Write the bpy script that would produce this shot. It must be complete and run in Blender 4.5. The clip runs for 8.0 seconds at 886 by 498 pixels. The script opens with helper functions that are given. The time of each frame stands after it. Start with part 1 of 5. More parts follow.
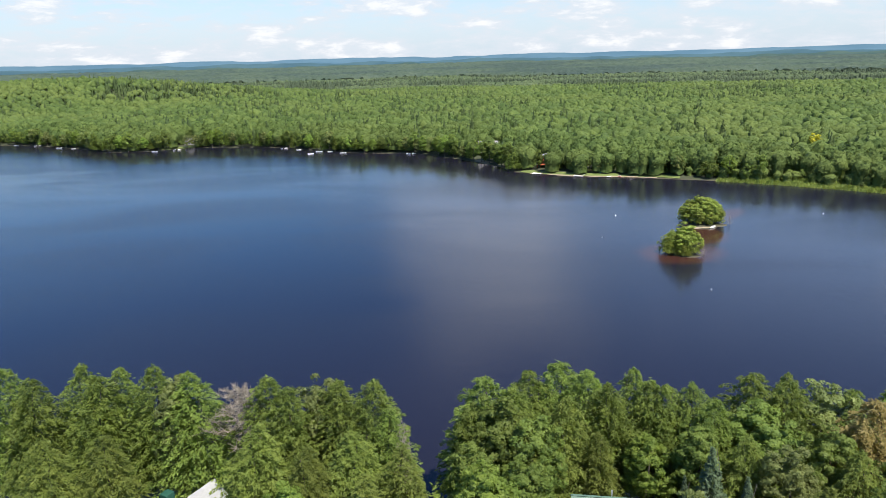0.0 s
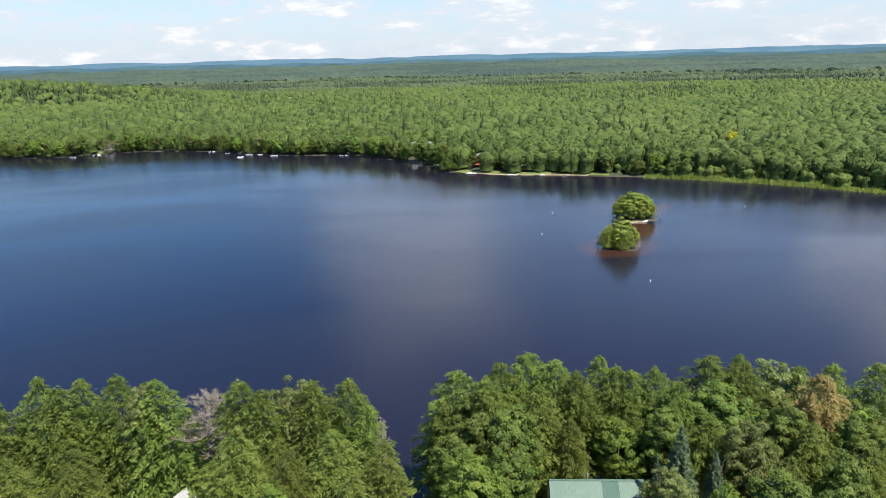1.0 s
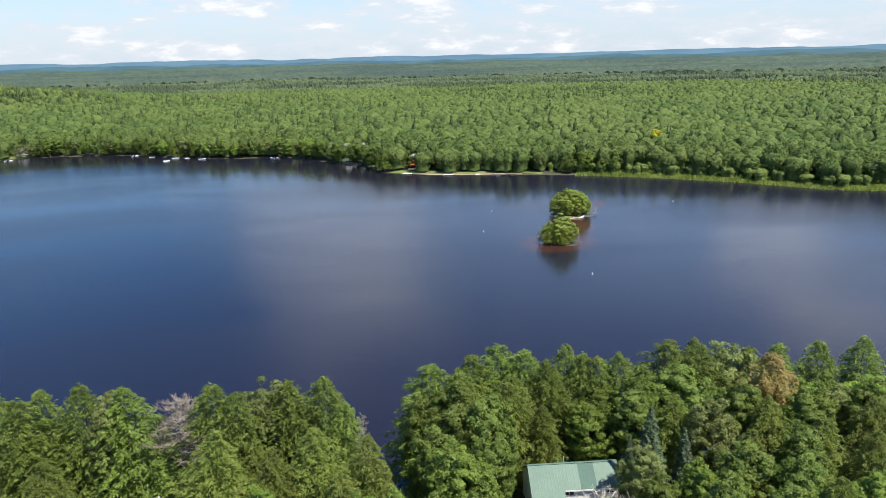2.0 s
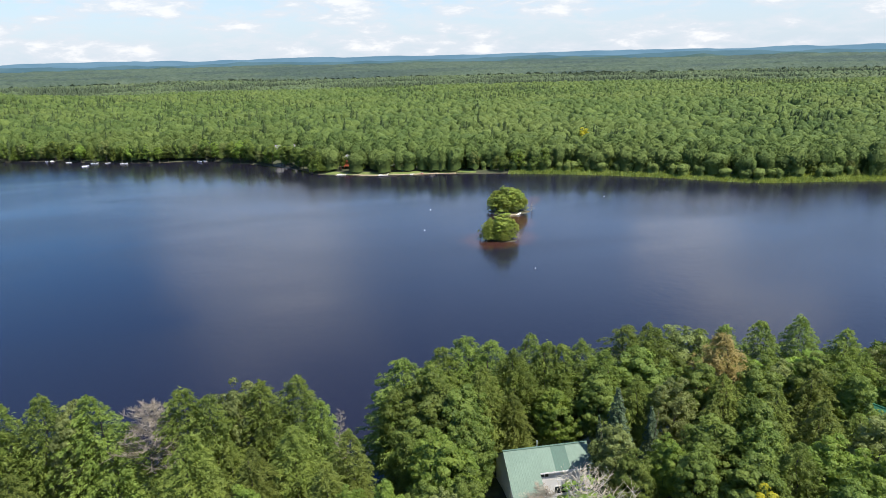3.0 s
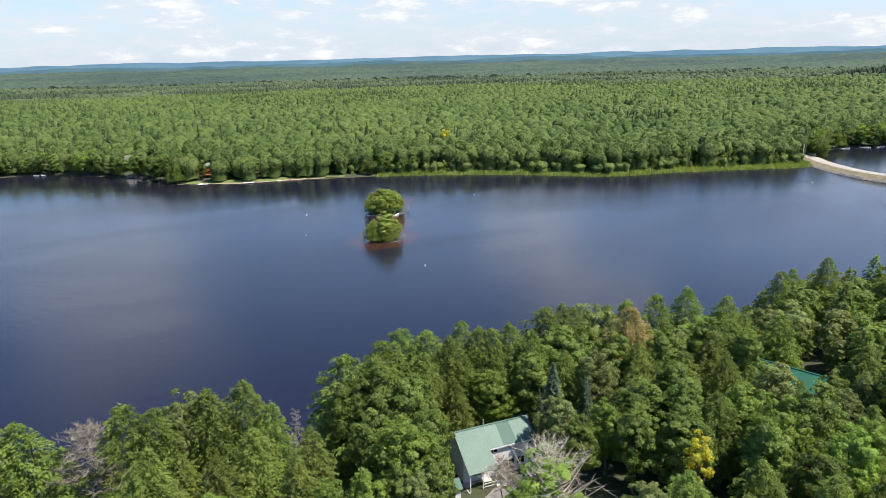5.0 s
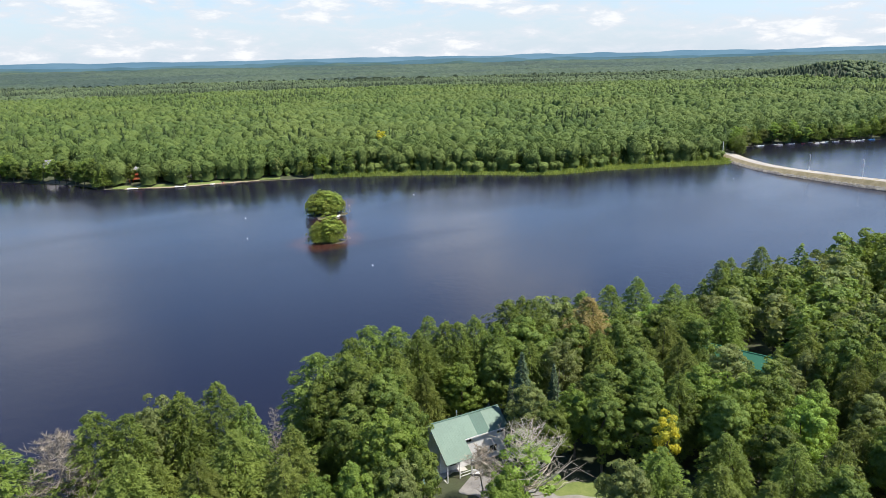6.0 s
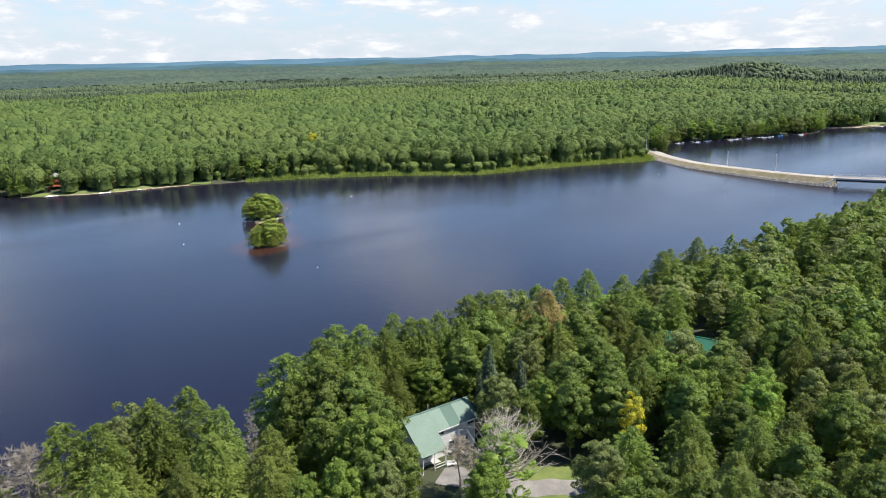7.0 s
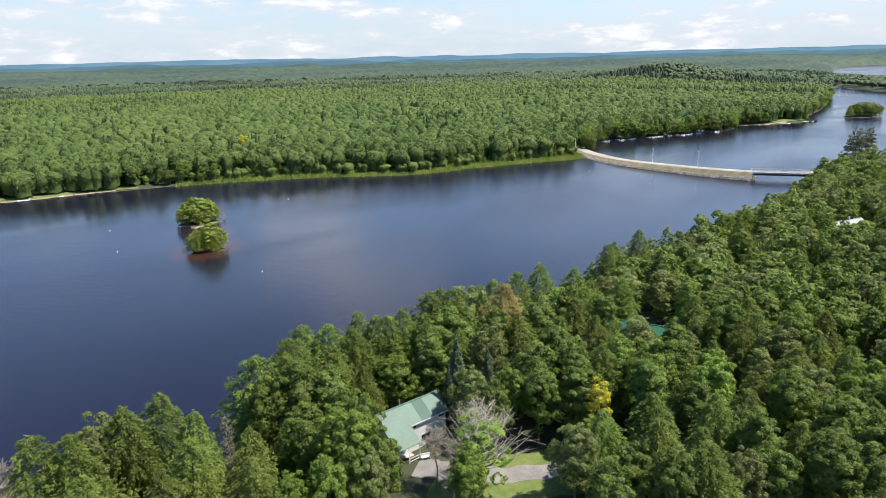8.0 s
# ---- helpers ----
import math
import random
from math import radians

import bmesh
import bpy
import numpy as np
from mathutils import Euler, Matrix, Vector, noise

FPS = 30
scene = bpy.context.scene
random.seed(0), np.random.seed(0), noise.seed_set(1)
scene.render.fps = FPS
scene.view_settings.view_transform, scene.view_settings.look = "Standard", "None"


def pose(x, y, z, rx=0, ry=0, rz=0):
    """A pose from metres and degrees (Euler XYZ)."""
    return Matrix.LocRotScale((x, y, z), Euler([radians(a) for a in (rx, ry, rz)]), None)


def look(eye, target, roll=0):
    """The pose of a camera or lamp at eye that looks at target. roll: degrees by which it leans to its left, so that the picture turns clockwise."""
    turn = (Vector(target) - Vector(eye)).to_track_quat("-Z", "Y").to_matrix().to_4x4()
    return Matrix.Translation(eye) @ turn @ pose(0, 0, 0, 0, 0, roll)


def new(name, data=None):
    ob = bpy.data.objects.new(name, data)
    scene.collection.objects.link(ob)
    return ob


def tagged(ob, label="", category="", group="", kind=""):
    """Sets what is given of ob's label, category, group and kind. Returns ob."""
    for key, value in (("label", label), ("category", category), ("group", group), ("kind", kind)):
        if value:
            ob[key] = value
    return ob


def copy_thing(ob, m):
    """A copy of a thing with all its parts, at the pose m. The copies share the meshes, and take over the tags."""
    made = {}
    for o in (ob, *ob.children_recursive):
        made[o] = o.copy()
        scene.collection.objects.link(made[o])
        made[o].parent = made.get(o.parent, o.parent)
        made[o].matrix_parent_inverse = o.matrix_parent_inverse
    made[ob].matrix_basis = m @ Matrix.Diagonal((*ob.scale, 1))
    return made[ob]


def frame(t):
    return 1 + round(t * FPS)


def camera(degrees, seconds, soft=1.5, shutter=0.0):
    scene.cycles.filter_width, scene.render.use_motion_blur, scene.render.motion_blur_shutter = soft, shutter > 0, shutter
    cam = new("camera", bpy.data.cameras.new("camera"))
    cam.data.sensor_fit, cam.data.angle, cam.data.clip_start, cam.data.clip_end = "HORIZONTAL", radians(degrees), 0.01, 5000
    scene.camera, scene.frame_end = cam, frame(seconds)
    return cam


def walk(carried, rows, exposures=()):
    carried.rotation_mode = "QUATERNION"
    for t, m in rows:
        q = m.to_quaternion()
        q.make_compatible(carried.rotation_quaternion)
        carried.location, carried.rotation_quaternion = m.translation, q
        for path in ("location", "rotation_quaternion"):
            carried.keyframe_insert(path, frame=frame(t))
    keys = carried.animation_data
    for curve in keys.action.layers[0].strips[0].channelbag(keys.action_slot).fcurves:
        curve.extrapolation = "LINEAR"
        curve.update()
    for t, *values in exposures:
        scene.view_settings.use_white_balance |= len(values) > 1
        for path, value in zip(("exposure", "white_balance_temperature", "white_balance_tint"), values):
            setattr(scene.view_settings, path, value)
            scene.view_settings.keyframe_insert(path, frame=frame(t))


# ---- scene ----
cam = camera(64.9, 8.0, soft=0.9)
PATH = [
    (0, (2.413, -0.077, 69.742), (2.399, 1.853, 69.218), -1.5),
    (0.5, (-0.662, -0.845, 69.75), (-0.573, 1.083, 69.225), -1.5),
    (1, (-3.864, -1.484, 69.714), (-3.672, 0.436, 69.189), -1.5),
    (1.5, (-7.194, -1.992, 69.62), (-6.899, -0.085, 69.095), -1.4),
    (2, (-10.52, -2.352, 69.48), (-10.123, -0.464, 68.954), -1.4),
    (3.3, (-19.097, -2.667, 69.1), (-18.438, -0.853, 68.574), -1.4),
    (3.5, (-20.424, -2.607, 69.081), (-19.727, -0.808, 68.557), -1.4),
    (4, (-23.736, -2.249, 68.971), (-22.943, -0.489, 68.447), -1.4),
    (4.5, (-27.12, -1.747, 68.868), (-26.231, -0.034, 68.344), -1.4),
    (5.8, (-35.57, 0.149, 68.583), (-34.447, 1.719, 68.059), -1.4),
    (6, (-36.816, 0.521, 68.569), (-35.663, 2.068, 68.045), -1.3),
    (6.5, (-39.874, 1.64, 68.506), (-38.639, 3.123, 67.981), -1.3),
    (7, (-42.877, 2.877, 68.427), (-41.564, 4.291, 67.903), -1.3),
    (7.5, (-45.822, 4.275, 68.413), (-44.435, 5.616, 67.888), -1.3),
    (8, (-48.703, 5.77, 68.457), (-47.247, 7.036, 67.931), -1.3),
]
walk(cam, [(t, look(eye, target, roll)) for t, eye, target, roll in PATH])

# ---------------- world, sun, exposure ----------------
SUN_DIR = Vector((0.40, -0.52, 1.10)).normalized()
SUN_EL = math.asin(SUN_DIR.z)
SUN_AZ = math.atan2(SUN_DIR.x, SUN_DIR.y)
scene.view_settings.exposure = 0.92

wd = bpy.data.worlds.new("sky")
scene.world = wd
wd.use_nodes = True


class Nodes:
    """Small wrapper that builds node trees."""

    def __init__(self, tree):
        self.t = tree
        tree.nodes.clear()

    def n(self, kind, ins=None):
        nd = self.t.nodes.new(kind)
        for k, v in (ins or {}).items():
            self.put(nd.inputs[k], v)
        return nd

    def put(self, sock, v):
        if isinstance(v, bpy.types.NodeSocket):
            self.t.links.new(v, sock)
        elif isinstance(v, bpy.types.Node):
            self.t.links.new(v.outputs[0], sock)
        else:
            sock.default_value = v

    def math(self, op, a, b=0.0, c=0.0, clamp=False):
        nd = self.n("ShaderNodeMath")
        nd.operation, nd.use_clamp = op, clamp
        self.put(nd.inputs[0], a), self.put(nd.inputs[1], b), self.put(nd.inputs[2], c)
        return nd.outputs[0]

    def mix(self, f, a, b, blend="MIX"):
        nd = self.n("ShaderNodeMix")
        nd.data_type, nd.blend_type = "RGBA", blend
        self.put(nd.inputs[0], f), self.put(nd.inputs[6], a), self.put(nd.inputs[7], b)
        return nd.outputs[2]

    def step(self, v, lo, hi, to0=0.0, to1=1.0):
        nd = self.n("ShaderNodeMapRange")
        nd.interpolation_type = "SMOOTHSTEP"
        for i, x in enumerate((v, lo, hi, to0, to1)):
            self.put(nd.inputs[i], x)
        return nd.outputs[0]

    def noise(self, vec, scale, detail=3.0, rough=0.5, dist=0.0):
        return self.n("ShaderNodeTexNoise", ins={"Vector": vec, "Scale": scale, "Detail": detail, "Roughness": rough, "Distortion": dist}).outputs[0]

    def vmath(self, op, a, b=(0, 0, 0)):
        nd = self.n("ShaderNodeVectorMath")
        nd.operation = op
        self.put(nd.inputs[0], a), self.put(nd.inputs[1], b)
        return nd.outputs[0]


g = Nodes(wd.node_tree)
sky = g.n("ShaderNodeTexSky")
sky.sky_type, sky.sun_disc, sky.sun_elevation, sky.sun_rotation = "NISHITA", False, SUN_EL, SUN_AZ
sky.altitude, sky.air_density, sky.dust_density, sky.ozone_density = 200.0, 1.0, 1.0, 2.0
co = g.n("ShaderNodeTexCoord").outputs["Generated"]
sep = g.n("ShaderNodeSeparateXYZ", ins={0: co})
puff = g.vmath("MULTIPLY", co, (1.0, 1.0, 3.5))
low = g.step(sep.outputs[2], 0.09, 0.20, 1.0, 0.0)
cl_low = g.math("ADD", g.math("MULTIPLY", g.noise(puff, 7.0, 3.0, 0.5), 0.5), g.math("MULTIPLY", g.noise(puff, 21.0, 8.0, 0.62, 0.25), 0.5))
soft_co = g.vmath("MULTIPLY", co, (1.0, 1.0, 1.4))
cl_high = g.math("ADD", g.math("MULTIPLY", g.noise(soft_co, 4.2, 3.0, 0.5), 0.7), g.math("MULTIPLY", g.noise(soft_co, 13.0, 5.0, 0.55), 0.3))
cl_sum = g.math("ADD", g.math("MULTIPLY", cl_low, low), g.math("MULTIPLY", cl_high, g.math("SUBTRACT", 1.0, low)))


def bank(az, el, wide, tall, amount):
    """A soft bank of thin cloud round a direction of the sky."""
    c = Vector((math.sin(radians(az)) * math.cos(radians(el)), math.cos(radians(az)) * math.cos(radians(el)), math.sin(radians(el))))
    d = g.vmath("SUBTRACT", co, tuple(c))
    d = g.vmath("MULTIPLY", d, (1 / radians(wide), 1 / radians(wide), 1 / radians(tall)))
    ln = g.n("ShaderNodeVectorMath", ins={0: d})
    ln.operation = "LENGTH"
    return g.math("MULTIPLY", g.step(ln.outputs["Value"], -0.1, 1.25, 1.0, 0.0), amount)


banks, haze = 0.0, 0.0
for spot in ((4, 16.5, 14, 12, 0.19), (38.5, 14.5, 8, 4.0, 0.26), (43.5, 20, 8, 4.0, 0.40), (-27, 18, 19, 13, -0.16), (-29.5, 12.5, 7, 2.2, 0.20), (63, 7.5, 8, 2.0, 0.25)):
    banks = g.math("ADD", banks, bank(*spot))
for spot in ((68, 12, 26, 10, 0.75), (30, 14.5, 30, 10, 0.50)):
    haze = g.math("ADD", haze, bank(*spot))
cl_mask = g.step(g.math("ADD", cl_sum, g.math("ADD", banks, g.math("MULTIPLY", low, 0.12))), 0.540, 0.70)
cl_core = g.step(cl_sum, 0.53, 0.63)
cl_col = g.mix(low, (7.8, 8.5, 10.0, 1), g.mix(cl_core, (5.3, 5.6, 6.1, 1), (6.9, 6.9, 7.0, 1)))
blue = g.n("ShaderNodeHueSaturation", ins={"Saturation": 1.3, "Value": 1.22, "Color": g.mix(1.0, sky.outputs[0], (0.95, 1.0, 1.10, 1), "MULTIPLY")})
veil = g.step(sep.outputs[2], 0.0, 0.21, 1.0, 0.0)
sky_col = g.mix(g.math("MULTIPLY", veil, 0.85), blue.outputs[0], (4.6, 5.3, 6.1, 1))
sky_col = g.mix(haze, sky_col, (5.6, 7.4, 10.6, 1))
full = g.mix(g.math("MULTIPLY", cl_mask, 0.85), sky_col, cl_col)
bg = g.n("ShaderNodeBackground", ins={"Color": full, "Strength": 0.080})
g.n("ShaderNodeOutputWorld", ins={"Surface": bg.outputs[0]})

sun = new("sun", bpy.data.lights.new("sun", "SUN"))
sun.data.energy, sun.data.angle, sun.data.color = 4.7, radians(0.53), (1.0, 0.95, 0.86)
sun.matrix_world = look(SUN_DIR * 300, (0, 0, 0))


# ---------------- materials ----------------
def material(name):
    m = bpy.data.materials.new(name)
    m.use_nodes = True
    return m, Nodes(m.node_tree)


def finish(g, surface):
    g.n("ShaderNodeOutputMaterial", ins={"Surface": surface})


def principled(g, **ins):
    names = {"color": "Base Color", "rough": "Roughness", "metal": "Metallic", "normal": "Normal", "ior": "IOR", "spec": "Specular IOR Level"}
    return g.n("ShaderNodeBsdfPrincipled", ins={names[k]: v for k, v in ins.items()}).outputs[0]


def where(g):
    return g.n("ShaderNodeNewGeometry").outputs["Position"]


def foliage(name, dark, light, glow=0.42, tree_var=0.5, patch=0.35, rough=0.6):
    """Leaves: varied leaf by leaf, clump by clump and tree by tree, with light passing through."""
    m, g = material(name)
    geo = g.n("ShaderNodeNewGeometry")
    leaf_r = geo.outputs["Random Per Island"]
    tree_r = g.n("ShaderNodeObjectInfo").outputs["Random"]
    clump = g.noise(geo.outputs["Position"], patch, 2.0)
    f = g.math("ADD", g.math("MULTIPLY", leaf_r, 0.45), g.math("MULTIPLY", g.step(clump, 0.3, 0.7), 0.55))
    col = g.mix(f, (*dark, 1), (*light, 1))
    hsv = g.n("ShaderNodeHueSaturation", ins={"Hue": g.math("ADD", 0.492, g.math("MULTIPLY", tree_r, 0.016)),
                                             "Saturation": 1.0, "Value": g.math("ADD", 1 - tree_var / 2, g.math("MULTIPLY", tree_r, tree_var)), "Color": col})
    dif = principled(g, color=hsv.outputs[0], rough=rough, spec=0.25)
    tr = g.n("ShaderNodeBsdfTranslucent", ins={"Color": g.mix(0.5, hsv.outputs[0], (light[0] * 1.5, light[1] * 1.5, light[2] * 0.7, 1))})
    mixed = g.n("ShaderNodeMixShader", ins={0: glow, 1: dif, 2: tr.outputs[0]})
    finish(g, mixed.outputs[0])
    return m


def surface(name, a, b, scale=1.0, fine=8.0, rough=0.8, bump=0.3, metal=0.0, spread=(0.35, 0.65), bump_dist=0.05, obj_var=0.0):
    """A matt surface of two colours mixed at two scales, with fine relief."""
    m, g = material(name)
    p = where(g)
    n1, n2 = g.noise(p, scale, 4.0, 0.6), g.noise(p, scale * fine, 4.0, 0.6)
    f = g.step(g.math("ADD", g.math("MULTIPLY", n1, 0.6), g.math("MULTIPLY", n2, 0.4)), *spread)
    col = g.mix(f, (*a, 1), (*b, 1))
    if obj_var:
        r = g.n("ShaderNodeObjectInfo").outputs["Random"]
        col = g.n("ShaderNodeHueSaturation", ins={"Value": g.math("ADD", 1 - obj_var / 2, g.math("MULTIPLY", r, obj_var)), "Color": col}).outputs[0]
    nb = g.n("ShaderNodeBump", ins={"Strength": bump, "Distance": bump_dist, "Height": n2})
    finish(g, principled(g, color=col, rough=rough, metal=metal, normal=nb.outputs[0]))
    return m


M_CEDAR = foliage("cedar_foliage", (0.072, 0.108, 0.022), (0.215, 0.275, 0.055))
M_HEMLOCK = foliage("hemlock_foliage", (0.080, 0.110, 0.022), (0.215, 0.252, 0.054))
M_MAPLE = foliage("broad_leaves", (0.066, 0.106, 0.022), (0.195, 0.248, 0.052))
M_BRIGHT = foliage("bright_maple_leaves", (0.095, 0.160, 0.026), (0.250, 0.330, 0.062))
M_GREYLEAF = foliage("grey_green_leaves", (0.106, 0.130, 0.044), (0.242, 0.274, 0.088))
M_ISLE = foliage("islet_leaves", (0.150, 0.195, 0.036), (0.370, 0.420, 0.100), glow=0.48, tree_var=0.5)
M_SPRUCE = foliage("spruce_needles", (0.048, 0.077, 0.036), (0.119, 0.161, 0.084), glow=0.15)
M_YELLOW = foliage("yellow_leaves", (0.200, 0.225, 0.025), (0.580, 0.500, 0.045))
M_BROWN = foliage("rusty_foliage", (0.210, 0.175, 0.060), (0.420, 0.345, 0.135))
M_PINE = foliage("pine_needles", (0.090, 0.095, 0.048), (0.190, 0.185, 0.100), glow=0.15)
M_BARK = surface("bark", (0.055, 0.042, 0.032), (0.13, 0.105, 0.085), 1.5, 6, 0.9, 0.6)
M_DEADWOOD = surface("weathered_dead_wood", (0.17, 0.14, 0.10), (0.31, 0.26, 0.20), 1.2, 6, 0.9, 0.4)
M_TWIG = surface("pale_bare_twigs", (0.34, 0.29, 0.22), (0.50, 0.44, 0.35), 1.2, 6, 0.9, 0.3)
M_BIRCH = surface("pale_bark", (0.22, 0.19, 0.16), (0.34, 0.31, 0.28), 1.2, 6, 0.8, 0.4)


def far_foliage(name, dark, light, warm, needle):
    """Woods seen from afar: varied tuft by tuft, crown by crown and stand by stand."""
    m, g = material(name)
    geo = g.n("ShaderNodeNewGeometry")
    p = geo.outputs["Position"]
    cellp = g.vmath("MULTIPLY", p, (1, 1, 0))
    tone = g.n("ShaderNodeAttribute")
    tone.attribute_name = "crown_tone"
    con = g.n("ShaderNodeAttribute")
    con.attribute_name = "needles"
    leafy = g.noise(p, 0.75, 4.0, 0.62)
    stand = g.noise(cellp, 0.0065, 3.0, 0.55)
    shade_stand = g.noise(g.vmath("ADD", cellp, (900, 300, 0)), 0.011, 3.0, 0.55)
    f = g.math("ADD", g.math("MULTIPLY", tone.outputs["Fac"], 0.55), g.math("MULTIPLY", g.step(leafy, 0.38, 0.62), 0.20))
    f = g.math("ADD", f, g.math("MULTIPLY", geo.outputs["Random Per Island"], 0.25))
    col = g.mix(f, (*dark, 1), (*light, 1))
    col = g.mix(g.math("MULTIPLY", g.step(stand, 0.46, 0.62), 0.40), col, (*warm, 1))
    # Darker stands of trees, painted in place of cloud shadow as well.
    col = g.mix(g.math("MULTIPLY", g.step(shade_stand, 0.54, 0.66), 0.35), col, (dark[0] * 1.1, dark[1] * 1.1, dark[2] * 1.2, 1))
    col = g.mix(g.math("MULTIPLY", con.outputs["Fac"], 0.55), col, (*needle, 1))
    nb = g.n("ShaderNodeBump", ins={"Strength": 0.9, "Distance": 1.3, "Height": leafy})
    dif = principled(g, color=col, rough=0.65, spec=0.15, normal=nb.outputs[0])
    tr = g.n("ShaderNodeBsdfTranslucent", ins={"Color": col})
    finish(g, g.n("ShaderNodeMixShader", ins={0: 0.26, 1: dif, 2: tr.outputs[0]}).outputs[0])
    return m


M_WOOD_A = far_foliage("far_woods_leaves", (0.050, 0.088, 0.022), (0.150, 0.202, 0.050), (0.150, 0.185, 0.048), (0.058, 0.084, 0.040))
M_SHRUB = far_foliage("shore_shrub_leaves", (0.080, 0.125, 0.030), (0.190, 0.245, 0.062), (0.190, 0.225, 0.060), (0.06, 0.09, 0.04))
# The far woods leaves greyed, to put haze into the colour.
M_WOOD_HAZED = far_foliage("distant_woods_hazed_leaves", (0.060, 0.090, 0.042), (0.134, 0.174, 0.078), (0.138, 0.168, 0.076), (0.060, 0.082, 0.056))
# Bluer still: leaf colour mixed with the haze of the furthest woods.
M_WOOD_HAZED_BLUE = far_foliage("remote_woods_hazed_leaves", (0.044, 0.072, 0.052), (0.115, 0.152, 0.098), (0.118, 0.146, 0.092), (0.045, 0.070, 0.066))


def ground_material():
    m, g = material("forest_floor_ground")
    p = where(g)
    n1, n2 = g.noise(p, 0.05, 5.0, 0.6), g.noise(p, 0.9, 5.0, 0.65)
    col = g.mix(g.step(n2, 0.35, 0.65), (0.030, 0.026, 0.016, 1), (0.045, 0.060, 0.018, 1))
    col = g.mix(g.step(n1, 0.45, 0.6), col, (0.040, 0.048, 0.020, 1))
    z = g.n("ShaderNodeSeparateXYZ", ins={0: p}).outputs[2]
    sand = g.mix(g.noise(p, 2.0, 4.0), (0.12, 0.095, 0.055, 1), (0.06, 0.055, 0.03, 1))
    col = g.mix(g.step(g.math("ADD", z, g.math("MULTIPLY", n2, 0.35)), 0.2, 0.45, 0.75, 0.0), col, sand)
    nb = g.n("ShaderNodeBump", ins={"Strength": 0.5, "Distance": 0.2, "Height": n2})
    finish(g, principled(g, color=col, rough=0.95, normal=nb.outputs[0]))
    return m


M_GROUND = ground_material()
M_GRASS = surface("mown_grass", (0.08, 0.115, 0.02), (0.14, 0.165, 0.045), 0.4, 9, 0.95, 0.5)
M_REED = foliage("shore_reeds", (0.14, 0.19, 0.04), (0.27, 0.31, 0.085), glow=0.5, patch=0.06)
M_GRAVEL = surface("pale_gravel", (0.15, 0.138, 0.125), (0.235, 0.22, 0.20), 0.5, 14, 0.95, 0.4)
M_SAND = surface("beach_sand", (0.24, 0.185, 0.115), (0.33, 0.26, 0.175), 0.4, 10, 0.95, 0.3)
M_ROCK = surface("riprap_granite", (0.22, 0.195, 0.155), (0.40, 0.355, 0.29), 0.8, 7, 0.9, 0.5, obj_var=0.3)
M_ASPHALT = surface("worn_asphalt", (0.26, 0.23, 0.19), (0.34, 0.305, 0.255), 0.15, 12, 0.9, 0.3)
M_BANK = surface("dry_bank_grass", (0.19, 0.155, 0.075), (0.30, 0.245, 0.145), 0.25, 9, 0.95, 0.5)
M_CONCRETE = surface("pale_concrete", (0.42, 0.39, 0.35), (0.56, 0.52, 0.47), 0.5, 9, 0.85, 0.2)
M_STEEL = surface("galvanised_steel", (0.45, 0.46, 0.47), (0.60, 0.61, 0.62), 1.0, 8, 0.4, 0.1, metal=0.7)
M_POLE = surface("pale_grey_pole", (0.62, 0.63, 0.64), (0.74, 0.75, 0.76), 1.0, 8, 0.5, 0.05)
M_DARKSTEEL = surface("dark_steel", (0.03, 0.025, 0.022), (0.07, 0.055, 0.045), 0.6, 8, 0.6, 0.2)
M_ROOF = surface("pale_green_metal_roof", (0.066, 0.120, 0.084), (0.082, 0.142, 0.102), 0.35, 8, 0.6, 0.08)
M_ROOF2 = surface("deep_green_metal_sheet", (0.010, 0.056, 0.036), (0.014, 0.070, 0.045), 0.35, 8, 0.6, 0.08)
M_ROOF3 = surface("sea_green_metal_roof", (0.008, 0.092, 0.050), (0.012, 0.112, 0.062), 0.35, 8, 0.75, 0.08)
M_WHITE = surface("white_painted_siding", (0.52, 0.51, 0.50), (0.66, 0.65, 0.63), 0.5, 9, 0.7, 0.1)
M_TIN = surface("white_metal_roofing", (0.25, 0.25, 0.248), (0.31, 0.31, 0.306), 0.5, 7, 0.6, 0.05)
M_GREYSIDE = surface("grey_siding", (0.30, 0.29, 0.27), (0.40, 0.385, 0.36), 0.5, 9, 0.75, 0.1)
M_SHINGLE = surface("grey_shingles", (0.17, 0.165, 0.16), (0.28, 0.27, 0.26), 0.6, 10, 0.9, 0.4)
M_REDWOOD = surface("orange_red_timber", (0.36, 0.085, 0.03), (0.50, 0.14, 0.06), 0.8, 8, 0.8, 0.2)
M_DECK = surface("grey_dock_boards", (0.52, 0.50, 0.47), (0.70, 0.68, 0.65), 0.7, 10, 0.85, 0.3)
M_BROWNWOOD = surface("brown_timber", (0.13, 0.085, 0.05), (0.22, 0.15, 0.095), 0.8, 9, 0.85, 0.3)
M_BOAT = surface("white_boat_hull", (0.72, 0.72, 0.71), (0.82, 0.82, 0.81), 0.5, 6, 0.3, 0.02)
M_TEAL = surface("teal_plastic", (0.02, 0.30, 0.34), (0.03, 0.38, 0.42), 0.6, 6, 0.5, 0.05)
M_RED = surface("red_paint", (0.42, 0.05, 0.03), (0.52, 0.08, 0.05), 0.6, 6, 0.5, 0.05)
M_NAVY = surface("dark_blue_canvas", (0.012, 0.016, 0.03), (0.025, 0.03, 0.05), 0.6, 6, 0.7, 0.1)
M_BLUE = surface("blue_tarpaulin", (0.05, 0.20, 0.42), (0.08, 0.28, 0.52), 0.6, 6, 0.6, 0.1)


